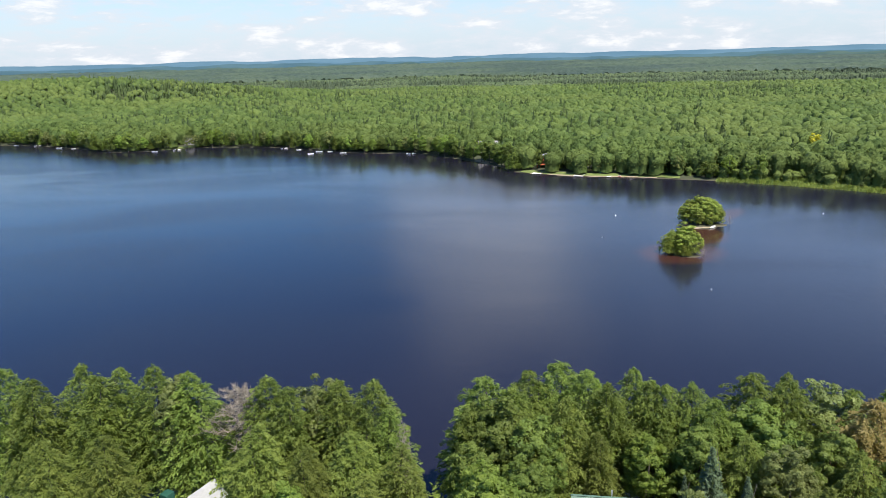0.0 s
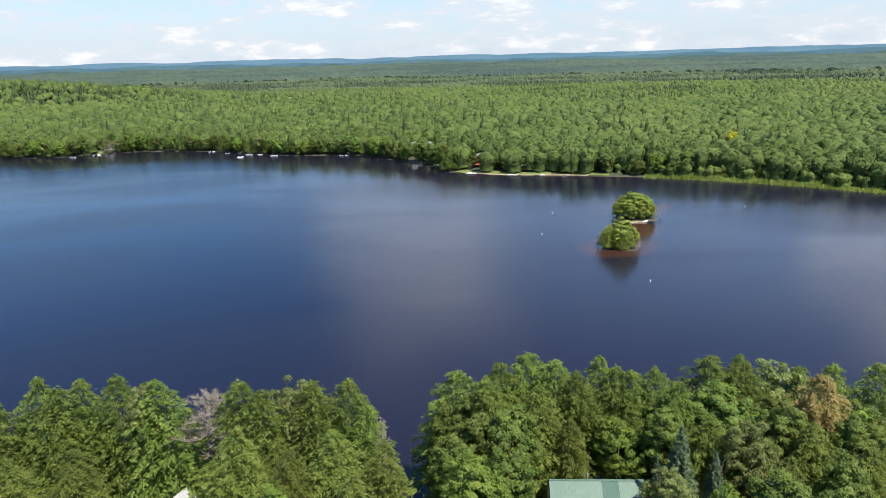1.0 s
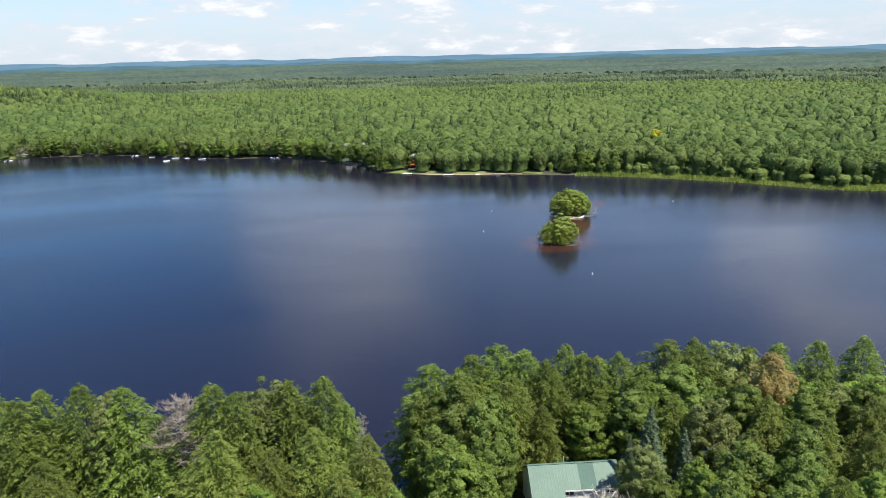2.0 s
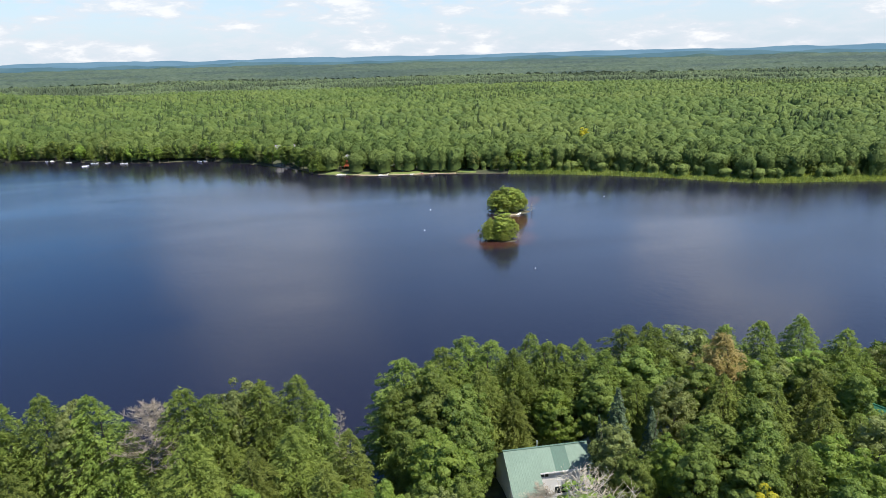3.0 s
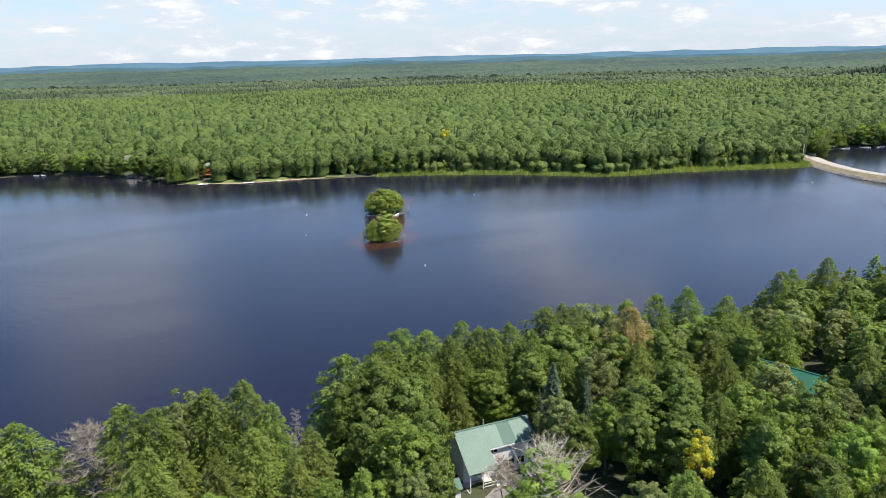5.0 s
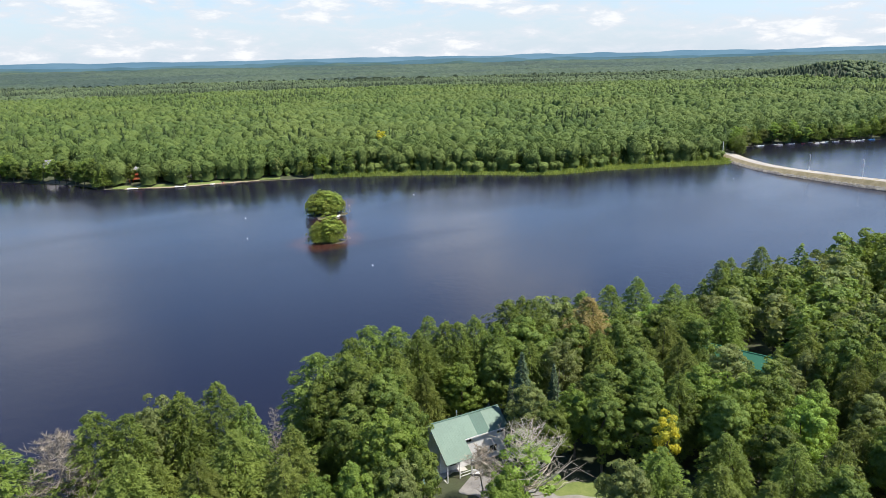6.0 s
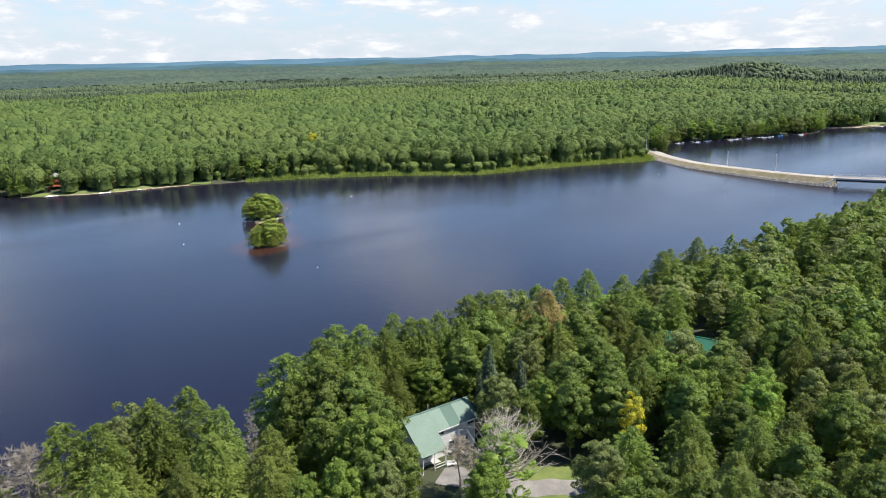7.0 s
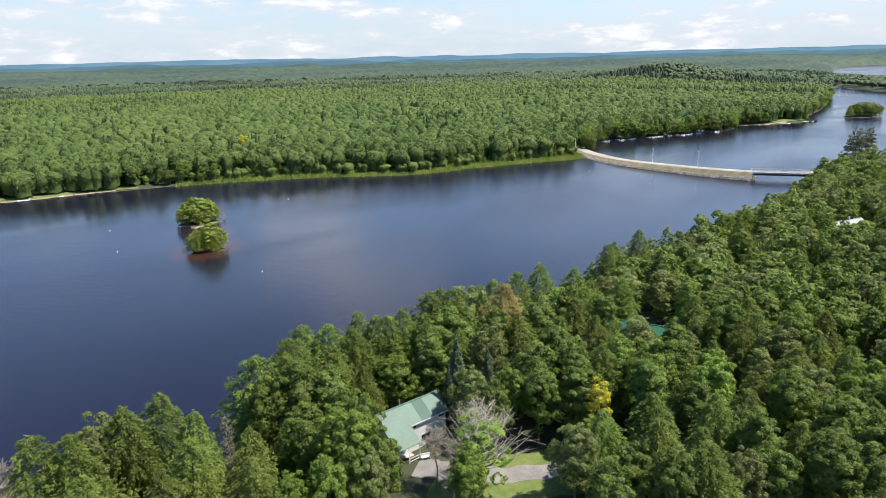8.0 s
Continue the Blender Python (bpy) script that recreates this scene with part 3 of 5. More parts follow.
rng = np.random.default_rng(4)
pS = ([crown_proto(10, 7, 250, s, False, 0.050, True) for s in range(10)], [crown_proto(7, 5, 90, 40 + s, True, 0.06) for s in range(4)])
pA = ([crown_proto(11, 6, 80, s, False, 0.044) for s in range(10)], [crown_proto(6, 5, 40, 40 + s, True, 0.06) for s in range(4)])
pB = ([crown_proto(9, 5, 16, s, False, 0.06) for s in range(8)], [crown_proto(5, 4, 10, 40 + s, True, 0.08) for s in range(4)])
pC = ([crown_proto(6, 4, 0, s) for s in range(8)], [crown_proto(4, 3, 4, 40 + s, True, 0.10) for s in range(4)])
pD = ([crown_proto(5, 3, 0, s) for s in range(8)], [crown_proto(4, 3, 0, 40 + s, True) for s in range(4)])

sx, sy = land_only(grid_sites(330, 1000, 7.7, -40, 86, rng), 4)
dl = land_distance(sx, sy)
near_r = np.hypot(sx, sy) < 840
edge, front = (dl < 48) & near_r, (dl < 150) & near_r
front &= ~edge
woods("shore_woods", (sx[edge], sy[edge]), pS, M_WOOD_A, "dense green leafy woods along the far shore", rng, 15.5, 11.6, 0.04)
woods("lake_woods", (sx[front], sy[front]), pA, M_WOOD_A, "dense green mixed woods behind the far shore", rng, 16.0, 12.6, 0.05)
front |= edge
qx, qy = grid_sites(330, 520, 4.4, 15, 62, rng)
qd = land_distance(qx, qy)
low_wood = (qd > 5) & (qd < 19) & (qx > 142) & (qx < 388) & (qy > 240) & (qy < 410) & off_road(qx, qy, 6) & (rng.random(len(qx)) < 0.6)
woods("shore_shrubs", (qx[low_wood], qy[low_wood]), pS, M_SHRUB, "low bright green shrubs behind the reeds", rng, 6.5, 6.2, 0.0)
woods("back_woods", (sx[~front], sy[~front]), pB, M_WOOD_A, "rolling green mixed woods inland of the lake", rng, 16.0, 13.0, 0.08)
woods("inland_woods", land_only(grid_sites(1000, 1330, 8.6, -40, 86, rng), 6), pC, M_WOOD_A, "green wooded rises well inland", rng, 15.5, 13.0, 0.28)
woods("distant_woods", land_only(grid_sites(1330, 2050, 12.8, -40, 86, rng), 6), pD, M_WOOD_HAZED, "green woods far inland, greyed with painted haze", rng, 15.0, 14.5, 0.45)


def canopy():
    """The unbroken far canopy as one uneven sheet."""
    az = np.radians(np.arange(-40, 86, 0.22))
    r = [2030.0]
    while r[-1] < 4690:
        r.append(r[-1] * 1.0052)
    A, R = np.meshgrid(az, np.array(r))
    A = A + np.radians(0.16) * (lattice(np.arange(A.size), np.zeros(A.size), 8).reshape(A.shape) - 0.5)
    x, y = (R * np.sin(A)).ravel(), (R * np.cos(A)).ravel()
    d = land_distance(x, y)
    crowns = lattice(np.arange(len(x)), np.ones(len(x)), 15)
    z = height(x, y, d) + 6 + 12 * crowns + 5 * (fbm(x / 60, y / 60, 21) - 0.5)
    z = np.where(d < 8, -2.0, z)
    n, k = A.shape[1], A.shape[0]
    i, j = np.meshgrid(np.arange(k - 1), np.arange(n - 1), indexing="ij")
    F = np.stack([i * n + j, i * n + j + 1, (i + 1) * n + j + 1, (i + 1) * n + j], -1).reshape(-1, 4)
    me = tri_mesh("remote_woods", np.stack([x, y, z], -1), F, M_WOOD_HAZED_BLUE, True)
    tell(me, "crown_tone", lattice(np.arange(len(x)), np.full(len(x), 2.0), 19))
    # Conifer patches whose dark tone also does for cloud shadow streaks.
    tell(me, "needles", ease(fbm(x / 420, y / 260, 33) - 0.50, 0.12))
    return tagged(new("remote_woods", me), "far woods reaching the horizon, haze painted into the leaves", "woods", kind="stuff")


canopy()


# ---------------- near trees ----------------
def spray_crown(name, seed, mat, H, R, base, whorls, per, leaves, droop, power=0.85, leaf=0.42, irregular=0.25):
    """A conifer's crown: whorls of leafy boughs, each a spray of small foliage tufts."""
    rng = np.random.default_rng(seed)
    C, N, S = [], [], []
    lean = rng.normal(size=2) * 0.02
    for w in range(whorls):
        f = (w + rng.random() * 0.7) / whorls
        z0 = base + (H - base) * f
        rr = R * (1 - f) ** power * (0.66 + 0.34 * min(1.0, (1 - f) * 5)) * (0.45 + 0.55 * min(1, f * 5 + 0.35)) + 0.15
        cnt = max(3, int(per * (0.45 + 0.75 * (1 - f))))
        for b in range(cnt):
            a = 2 * np.pi * (b + rng.random()) / cnt + w * 2.4
            ln = rr * (1 - irregular + 2 * irregular * rng.random()) * (1 + 0.18 * math.sin(3 * a + seed))
            k = max(3, int(leaves * (0.35 + 0.65 * ln / R)))
            s = 1 - 0.75 * rng.random(k) ** 1.6
            side = rng.normal(size=k) * 0.22 * ln * (1.15 - s) + rng.normal(size=k) * 0.10
            rad = s * ln
            x = rad * math.cos(a) - side * math.sin(a)
            y = rad * math.sin(a) + side * math.cos(a)
            z = z0 + 0.16 * ln - droop * ln * s**2 + rng.normal(size=k) * 0.12
            C.append(np.stack([x + lean[0] * z, y + lean[1] * z, z], -1))
            N.append(np.stack([math.cos(a) - 0.9 * np.sign(side) * math.sin(a) * rng.random(k), math.sin(a) + 0.9 * np.sign(side) * math.cos(a) * rng.random(k), 0.16 - 1.6 * droop * s], -1))
            S.append(np.full(k, leaf * (0.8 + 0.25 * (1 - f))))
    k = 14
    C.append(np.stack([rng.normal(size=k) * 0.09 + lean[0] * H, rng.normal(size=k) * 0.09 + lean[1] * H, H - 1.3 + 1.5 * rng.random(k)], -1))
    N.append(rng.normal(size=(k, 3)))
    S.append(np.full(k, 0.26))
    S = np.concatenate(S)
    V = spray_tris(np.vstack(C), np.vstack(N), S * 1.75, S * 0.42, rng)
    return tri_mesh(name, V, np.arange(len(V)).reshape(-1, 3), mat)


def round_crown(name, seed, mat, H, R, base, clumps, leaves, leaf=0.40, clump_r=1.35, flat=1.0):
    """A broadleaf crown: many leaf clumps spread through an uneven dome."""
    rng = np.random.default_rng(seed)
    hh = (H - base) / 2
    d = rng.normal(size=(clumps, 3))
    d[:, 2] = d[:, 2] * 0.9 + 0.15
    d /= np.linalg.norm(d, axis=1, keepdims=True)
    az = np.arctan2(d[:, 1], d[:, 0])
    lump = 1 + 0.16 * np.sin(2 * az + seed) + 0.12 * np.sin(5 * az + 2.1 * seed) + 0.10 * rng.normal(size=clumps)
    rad = (0.55 + 0.45 * rng.random(clumps) ** 0.5) * lump
    taper = np.where(d[:, 2] > 0, 1 - 0.25 * flat * d[:, 2], 1.0)
    K = np.stack([d[:, 0] * (R - 0.8) * rad * taper, d[:, 1] * (R - 0.8) * rad * taper, base + hh + d[:, 2] * (hh - 0.6) * np.minimum(rad, 1.12)], -1)
    C, N = [], []
    for i in range(clumps):
        cr = clump_r * (0.65 + 0.6 * rng.random())
        e = rng.normal(size=(leaves, 3)) + 0.7 * d[i] + np.array([0, 0, 0.35])
        e /= np.linalg.norm(e, axis=1, keepdims=True)
        C.append(K[i] + e * cr * (0.75 + 0.35 * rng.random((leaves, 1))) * np.array([1, 1, 0.75]))
        N.append(e + 0.35 * d[i])
    V = leaf_tris(np.vstack(C), np.vstack(N), leaf, rng, 1.1, 0.48)
    V[:, 2] = np.maximum(V[:, 2], base * 0.6)
    return tri_mesh(name, V, np.arange(len(V)).reshape(-1, 3), mat)


def trunk_mesh(seed, H, r0, limbs=(), mat=None, sides=8):
    """A tapered, slightly bent trunk with limbs (start height, length, rise)."""
    rng = random.Random(seed)
    bm = bmesh.new()
    bend = [(rng.uniform(-1, 1) * 0.12 * k, rng.uniform(-1, 1) * 0.12 * k) for k in range(7)]
    pts = [(bend[k][0], bend[k][1], -0.8 + (H + 0.8) * k / 6) for k in range(7)]
    add_tube(bm, pts, [r0 * (1.35 if k == 0 else 1.0) * (1 - 0.93 * k / 6) + 0.015 for k in range(7)], sides)
    for z, ln, rise in limbs:
        a = rng.uniform(0, 2 * math.pi)
        k = min(5, int((z + 0.8) / (H + 0.8) * 6))
        x0, y0 = bend[k]
        rr = r0 * (1 - z / H) * 0.5 + 0.02
        add_tube(bm, [(x0, y0, z), (x0 + 0.5 * ln * math.cos(a), y0 + 0.5 * ln * math.sin(a), z + 0.35 * rise), (x0 + ln * math.cos(a), y0 + ln * math.sin(a), z + rise)], [rr, rr * 0.65, 0.02], 5)
    return bm_mesh("trunk", bm, mat or M_BARK)


def bare_branches(seed, H, n, ln0, mat, droop=0.0, start=0.15, twigs=3, rad=0.05):
    """A leafless tree's branches with twigs, as one part."""
    rng = random.Random(seed)
    bm = bmesh.new()
    for i in range(n):
        f = start + (1 - start) * (i + rng.random()) / n
        a = i * 2.4 + rng.uniform(-0.4, 0.4)
        ln = ln0 * (1.15 - f) * rng.uniform(0.7, 1.25) + 0.4
        z = H * f
        rise = ln * rng.uniform(0.15, 0.6) - droop * ln
        ca, sa = math.cos(a), math.sin(a)
        p = [Vector((0, 0, z)), Vector((ca * ln * 0.5, sa * ln * 0.5, z + rise * 0.35)), Vector((ca * ln, sa * ln, z + rise))]
        add_tube(bm, p, [rad * (1.3 - f), rad * 0.65 * (1.3 - f), 0.012], 4)
        for k in range(twigs):
            s = rng.uniform(0.3, 0.95)
            q = p[0].lerp(p[2], s)
            d = Vector((rng.uniform(-1, 1), rng.uniform(-1, 1), rng.uniform(-0.2, 0.9))).normalized() * ln * rng.uniform(0.2, 0.42)
            add_tube(bm, [q, q + d * 0.5, q + d + Vector((0, 0, 0.12))], [0.028, 0.02, 0.011], 3)
    return bm_mesh("bare_crown", bm, mat)


BROAD_LIMBS = [(6.0, 2.6, 2.6), (7.5, 3.0, 2.8), (9.0, 2.6, 2.4), (10.5, 2.2, 2.4), (5.0, 2.2, 2.0)]


def cedar(seed, mat=M_CEDAR, R=4.2):
    t = thing("cedar_tree", "", "tree")
    part("trunk", trunk_mesh(seed, 16.8, 0.24), None, t)
    part("crown", spray_crown("crown", seed, mat, 18, R, 3.6, 32, 14, 80, 0.34, 0.46, 0.18, 0.30), None, t)
    return t


def hemlock(seed, mat=M_HEMLOCK, R=4.2):
    t = thing("hemlock_tree", "", "tree")
    part("trunk", trunk_mesh(seed, 16.8, 0.27), None, t)
    part("crown", spray_crown("crown", seed, mat, 18, R, 2.4, 31, 14, 80, 0.42, 0.50, 0.19, 0.34), None, t)
    return t


def spruce(seed):
    t = thing("spruce_tree", "", "tree")
    part("trunk", trunk_mesh(seed, 17.2, 0.2), None, t)
    part("crown", spray_crown("crown", seed, M_SPRUCE, 18, 2.7, 1.2, 42, 13, 46, 0.26, 0.9, 0.19, 0.2), None, t)
    return t


def broadleaf(seed, mat=M_MAPLE, R=4.5, clumps=190, leaves=84, base=3.4, leaf=0.18, name="broadleaf_tree", clump=0.80):
    t = thing(name, "", "tree")
    part("trunk", trunk_mesh(seed, 15.0, 0.26, BROAD_LIMBS), None, t)
    part("crown", round_crown("crown", seed, mat, 18, R, base, clumps, leaves, leaf, clump), None, t)
    return t


def light_tree(seed, mat, conifer, where_at="shore"):
    """Lighter build for trees that stand further along the shore."""
    t = thing(f"{where_at}_conifer" if conifer else f"{where_at}_tree", "", "tree")
    part("trunk", trunk_mesh(seed, 15, 0.24, sides=5), None, t)
    if conifer:
        part("crown", spray_crown("crown", seed, mat, 18, 3.7, 2.4, 22, 9, 17, 0.36, 0.66, 0.5), None, t)
    else:
        part("crown", round_crown("crown", seed, mat, 18, 4.6, 2.6, 52, 40, 0.40, 1.3), None, t)
    return t


def dead_tree(seed, H=18, ln=3.6, n=46, fine=5, name="dead_tree", start=0.3):
    t = thing(name, "", "tree")
    part("trunk", trunk_mesh(seed, H * 0.98, 0.2, mat=M_DEADWOOD), None, t)
    part("bare_crown", bare_branches(seed, H, n, ln, M_DEADWOOD, 0.1, start, fine, 0.06), None, t)
    return t


class Grove:
    """Keeps prototypes and plants copies of them."""

    def __init__(self, protos, label, group=""):
        self.p, self.label, self.group, self.i = protos, label, group, 0
        self.used = set()

    def plant(self, x, y, top, width=1.0, turn=None, base=None):
        k = self.i % len(self.p)
        self.i += 1
        z = ground_at(x, y) if base is None else base
        s = (top - z) / 18.0
        m = pose(x, y, z, 0, 0, turn if turn is not None else (self.i * 137.5) % 360) @ Matrix.Diagonal((width * s, width * s, s, 1))
        if k not in self.used:
            self.used.add(k)
            t = self.p[k]
            t.matrix_basis = m
        else:
            src = self.p[k]
            keep = src.matrix_basis.copy()
            src.matrix_basis = Matrix.Identity(4)
            t = copy_thing(src, m)
            src.matrix_basis = keep
        return tagged(t, self.label, "tree", self.group)


PLANTED = []


def plant_all(grove, rows):
    for x, y, top, width in rows:
        PLANTED.append((x, y, 2.6 * width))
        if 62 < x < 79.5 and 47 < y < 61:  # low growth before the lake house
            top, width = min(top, ground_at(x, y) + 11.0), min(width, 1.1)
        grove.plant(x, y, top, width)


cedars = Grove([cedar(s) for s in (1, 2, 3, 4)], "bright green cedar with a pointed leafy top", "lakeside conifers")
hemlocks = Grove([hemlock(s) for s in (11, 12, 13)], "broad olive green hemlock with drooping boughs", "lakeside conifers")
spruces = Grove([spruce(s) for s in (21, 22)], "narrow grey-green spruce with a pointed spire", "spruces")
maples = Grove([broadleaf(s) for s in (31, 32, 33, 34)], "full round green broadleaf tree", "broadleaf trees")
brights = Grove([broadleaf(s, M_BRIGHT, name="maple_tree") for s in (41, 42)], "fresh bright green maple in full leaf", "broadleaf trees")
greys = Grove([broadleaf(s, M_GREYLEAF, 4.4, 200, 66, leaf=0.165, clump=0.72, name="poplar_tree") for s in (51, 52)], "grey-green poplar with a loose crown", "broadleaf trees")
yellows = Grove([broadleaf(61, M_YELLOW, 3.1, 30, 85, 5.0, 0.19, name="yellow_tree", clump=0.75)], "slender tree with bright yellow leaves")
browns = Grove([cedar(71, M_BROWN, 3.7)], "rust-brown dying cedar among green trees")
deads = Grove([dead_tree(81, 17, 6.5, 70, 24, start=0.55), dead_tree(82, 18, 3.2, 60, 14)], "bare grey dead tree with fine twigs", "dead trees")

# first row along the near shore: x, y, height of the top, width
plant_all(cedars, [(-67, 99.5, 25.3, 1.1), (-60.7, 95.9, 25, 1.2), (-56.7, 99.7, 25.4, 1.0), (-51.3, 96, 25.2, 1.2), (-49, 98.5, 25.3, .9), (-43.7, 98.2, 25.5, 1.1),
                   (-35.2, 96.1, 25.4, 1.25), (-24.5, 94.2, 25.3, 1.2), (-21, 92, 24.8, 1.1), (-13.9, 92.7, 25.2, 1.2), (-10.5, 92, 25, 1.15), (-6.5, 88.5, 22.6, .95)])
plant_all(cedars, [(7.1, 93, 24.8, 1.4), (10.9, 90.5, 24.6, 1.1), (15.5, 95, 25.2, 1.2), (19, 97, 25.4, 1.25), (22.6, 94.6, 25.2, 1.3), (24.9, 91, 24.6, 1.2), (28.3, 93.3, 25.2, 1.0),
                   (30.8, 91, 24.8, 1.1), (33, 90, 24.5, 1.1), (36.6, 90, 24.6, 1.1), (39.4, 87.4, 24, 1.2), (46.2, 92.4, 25, 1.4), (50.5, 90.3, 24.8, 1.2), (52.5, 95, 23.5, 1.0)])
plant_all(cedars, [(59, 89, 23, 1.1), (66, 91, 22.5, 1.1), (72.5, 89.3, 23, 1.1), (80.5, 88.6, 23, 1.15), (84, 83, 22.6, 1.2), (82.8, 70, 23, 1.2), (105.4, 85.2, 23, 1.1), (123, 85.3, 23, 1.1), (113, 86, 21.5, 1.0)])
plant_all(hemlocks, [(-51.6, 82, 23, 1.2), (-44.5, 83, 22.6, 1.25), (-25, 83.5, 23.6, 1.3), (-11, 82, 23.3, 1.35), (-8.3, 72, 22.8, 1.1), (-17, 78, 22.5, 1.2),
                     (-4.5, 79, 22.8, 1.1), (46.1, 31.7, 23, 1.3), (12, 84, 23.5, 1.2), (18, 88, 24, 1.2)])
plant_all(maples, [(6.3, 89, 23.4, .8), (9.7, 86.5, 24, 1.1), (13.4, 83.5, 23.6, 1.1), (44.9, 85, 24, 1.25), (11.2, 74.4, 23.2, .95), (41.2, 64, 23, 1.2), (35.6, 83, 22.5, 1.1), (51, 80, 23, 1.1), (60, 76, 23, 1.2),
                   (68.7, 74, 23, 1.1), (46.3, 46.8, 23, 1.15), (25.1, 39, 22, 1.1), (36, 60, 22.5, 1.0), (5, 79, 22, 1.0), (52.4, 21, 23, 1.2), (2, 66, 21.5, .9), (7.6, 66, 21.5, .95), (29.5, 64, 20.5, .95)])
plant_all(brights, [(52.1, 39.4, 23.5, 1.0), (13.2, 56.2, 20.4, 1.0), (51.2, 55, 23.2, 1.15), (66.5, 20.9, 23, 1.2), (-2, 66, 22.3, .9), (-6, 68, 21.6, .85)])
plant_all(greys, [(56.5, 91, 24, 1.1), (24.7, 47, 21.8, 1.15), (-39.7, 96.5, 24.6, .7), (-16.8, 94.5, 25, .85), (44, 76, 23, 1.1), (69.8, 50.5, 23, 1.2), (59.8, 27, 23, 1.2), (3.4, 64, 21.5, .85)])
plant_all(spruces, [(34.5, 75.5, 23.6, 1.2), (36.8, 70.2, 22.4, 1.0), (30.6, 73.8, 20.5, .8)])
plant_all(yellows, [(37.5, 50.4, 23, 1.0)])
plant_all(browns, [(58.6, 83, 25.2, 1.5)])
plant_all(deads, [(-29.4, 94.3, 24.6, 1.1), (-4.2, 84, 22.8, .7), (17, 65, 18.5, 1.3), (15.2, 60.5, 19, 1.4)])



def half_dead(seed):
    """A maple whose upper boughs have lost most of their leaves."""
    t = thing("dying_maple", "", "tree")
    part("trunk", trunk_mesh(seed, 15.0, 0.24, BROAD_LIMBS, M_BIRCH), None, t)
    part("bare_crown", bare_branches(seed, 17.5, 90, 6.4, M_TWIG, -0.75, 0.22, 8, 0.12), None, t)
    part("crown", round_crown("crown", seed, M_BRIGHT, 16.0, 5.0, 2.6, 34, 62, 0.27, 0.95), None, t)
    return t


def tall_pine(seed):
    """A tall pine with a long bare trunk and a thin crown at the top."""
    t = thing("tall_pine", "", "tree")
    part("trunk", trunk_mesh(seed, 17.6, 0.27, [(11, 1.6, .4), (12.2, 1.8, .5), (13.4, 1.8, .6)], M_BIRCH), None, t)
    part("crown", spray_crown("crown", seed, M_PINE, 18, 2.1, 9.8, 8, 8, 12, 0.05, 0.35, 0.55, 0.4), None, t)
    return t


dying = Grove([half_dead(91)], "dying maple with bare twigs among green leaves")
plant_all(dying, [(20.2, 59.5, 22.2, 1.4)])
pines = Grove([tall_pine(s) for s in (95, 96, 97)], "tall slender pine with bare trunk and thin crown", "pines by the bridge")
plant_all(pines, [(355, 77, 29, 0.9), (359, 74.5, 30.5, 0.9), (363, 78, 30, 0.9), (366, 74, 30.5, 0.9), (361, 81, 28.5, 0.8), (370, 76, 29.5, 0.8), (357, 82, 26.5, 0.8), (367, 81, 29.5, 0.8), (351, 76, 27, 0.8)])

# the rest of the near woods
HOUSES = [(23, 76.5, 9.5), (79.5, 64, 8.5), (-34, 87, 7), (-29, 76, 8), (-33, 82, 6), (197, 49, 9), (185, 45, 8), (175, 42, 5), (20, 67, 6.5), (26, 57, 6.5), (18, 61, 5), (0, 95, 6), (0.5, 86, 5), (0, 78, 5), (0.5, 73, 5),
          (13, 47, 7), (8, 55, 6.5), (16.4, 54.5, 4), (30, 63, 4.5), (9, 60, 4.5), (1, 56, 3.5), (12.3, 63.3, 5), (20, 51, 5.5), (24.5, 52.5, 5), (352, 92, 10), (354, 67, 9)]
rngn = random.Random(12)


def free(x, y, gap):
    return all((x - a) ** 2 + (y - b) ** 2 > (0.5 * gap + 0.85 * r) ** 2 for a, b, r in PLANTED) and all((x - a) ** 2 + (y - b) ** 2 > r * r for a, b, r in HOUSES)


far_kinds = [Grove([light_tree(s, M_MAPLE, False) for s in (131, 132, 133)], "green broadleaf tree on the wooded shore", "shore trees"),
             Grove([light_tree(s, M_CEDAR, True) for s in (141, 142)], "green conifer on the wooded shore", "shore trees"),
             Grove([light_tree(s, M_GREYLEAF, False) for s in (151,)], "grey-green tree on the wooded shore", "shore trees")]
near_kinds = [(maples, 1.0), (cedars, 1.1), (hemlocks, 1.1), (greys, 1.0), (brights, 1.0), (spruces, 1.0)]
picks = [0, 0, 0, 0, 1, 1, 2, 2, 2, 3, 4, 4]
cand = [(rngn.uniform(-75, 135), rngn.uniform(4, 98)) for _ in range(2900)]
cand_d = land_distance(*np.array(cand).T)
for (x, y), d0 in zip(cand, cand_d):
    if d0 < 3.5 or y < 56 - 1.05 * (x + 4) or y < 66 - 0.9 * (x + 14) or y < 6 or not free(x, y, 4.4):
        continue
    gk, wk = near_kinds[picks[rngn.randrange(len(picks))]]
    if x > 88:
        gk, wk = far_kinds[rngn.choice((0, 0, 0, 1, 1, 2))], 1.1
    tall = rngn.uniform(11.5, 15.5)
    if 68 < x < 78 and 46 < y < 60:  # low growth before the lake house
        tall *= 0.8
    plant_all(gk, [(x, y, ground_at(x, y) + tall, wk * rngn.uniform(0.95, 1.3))])

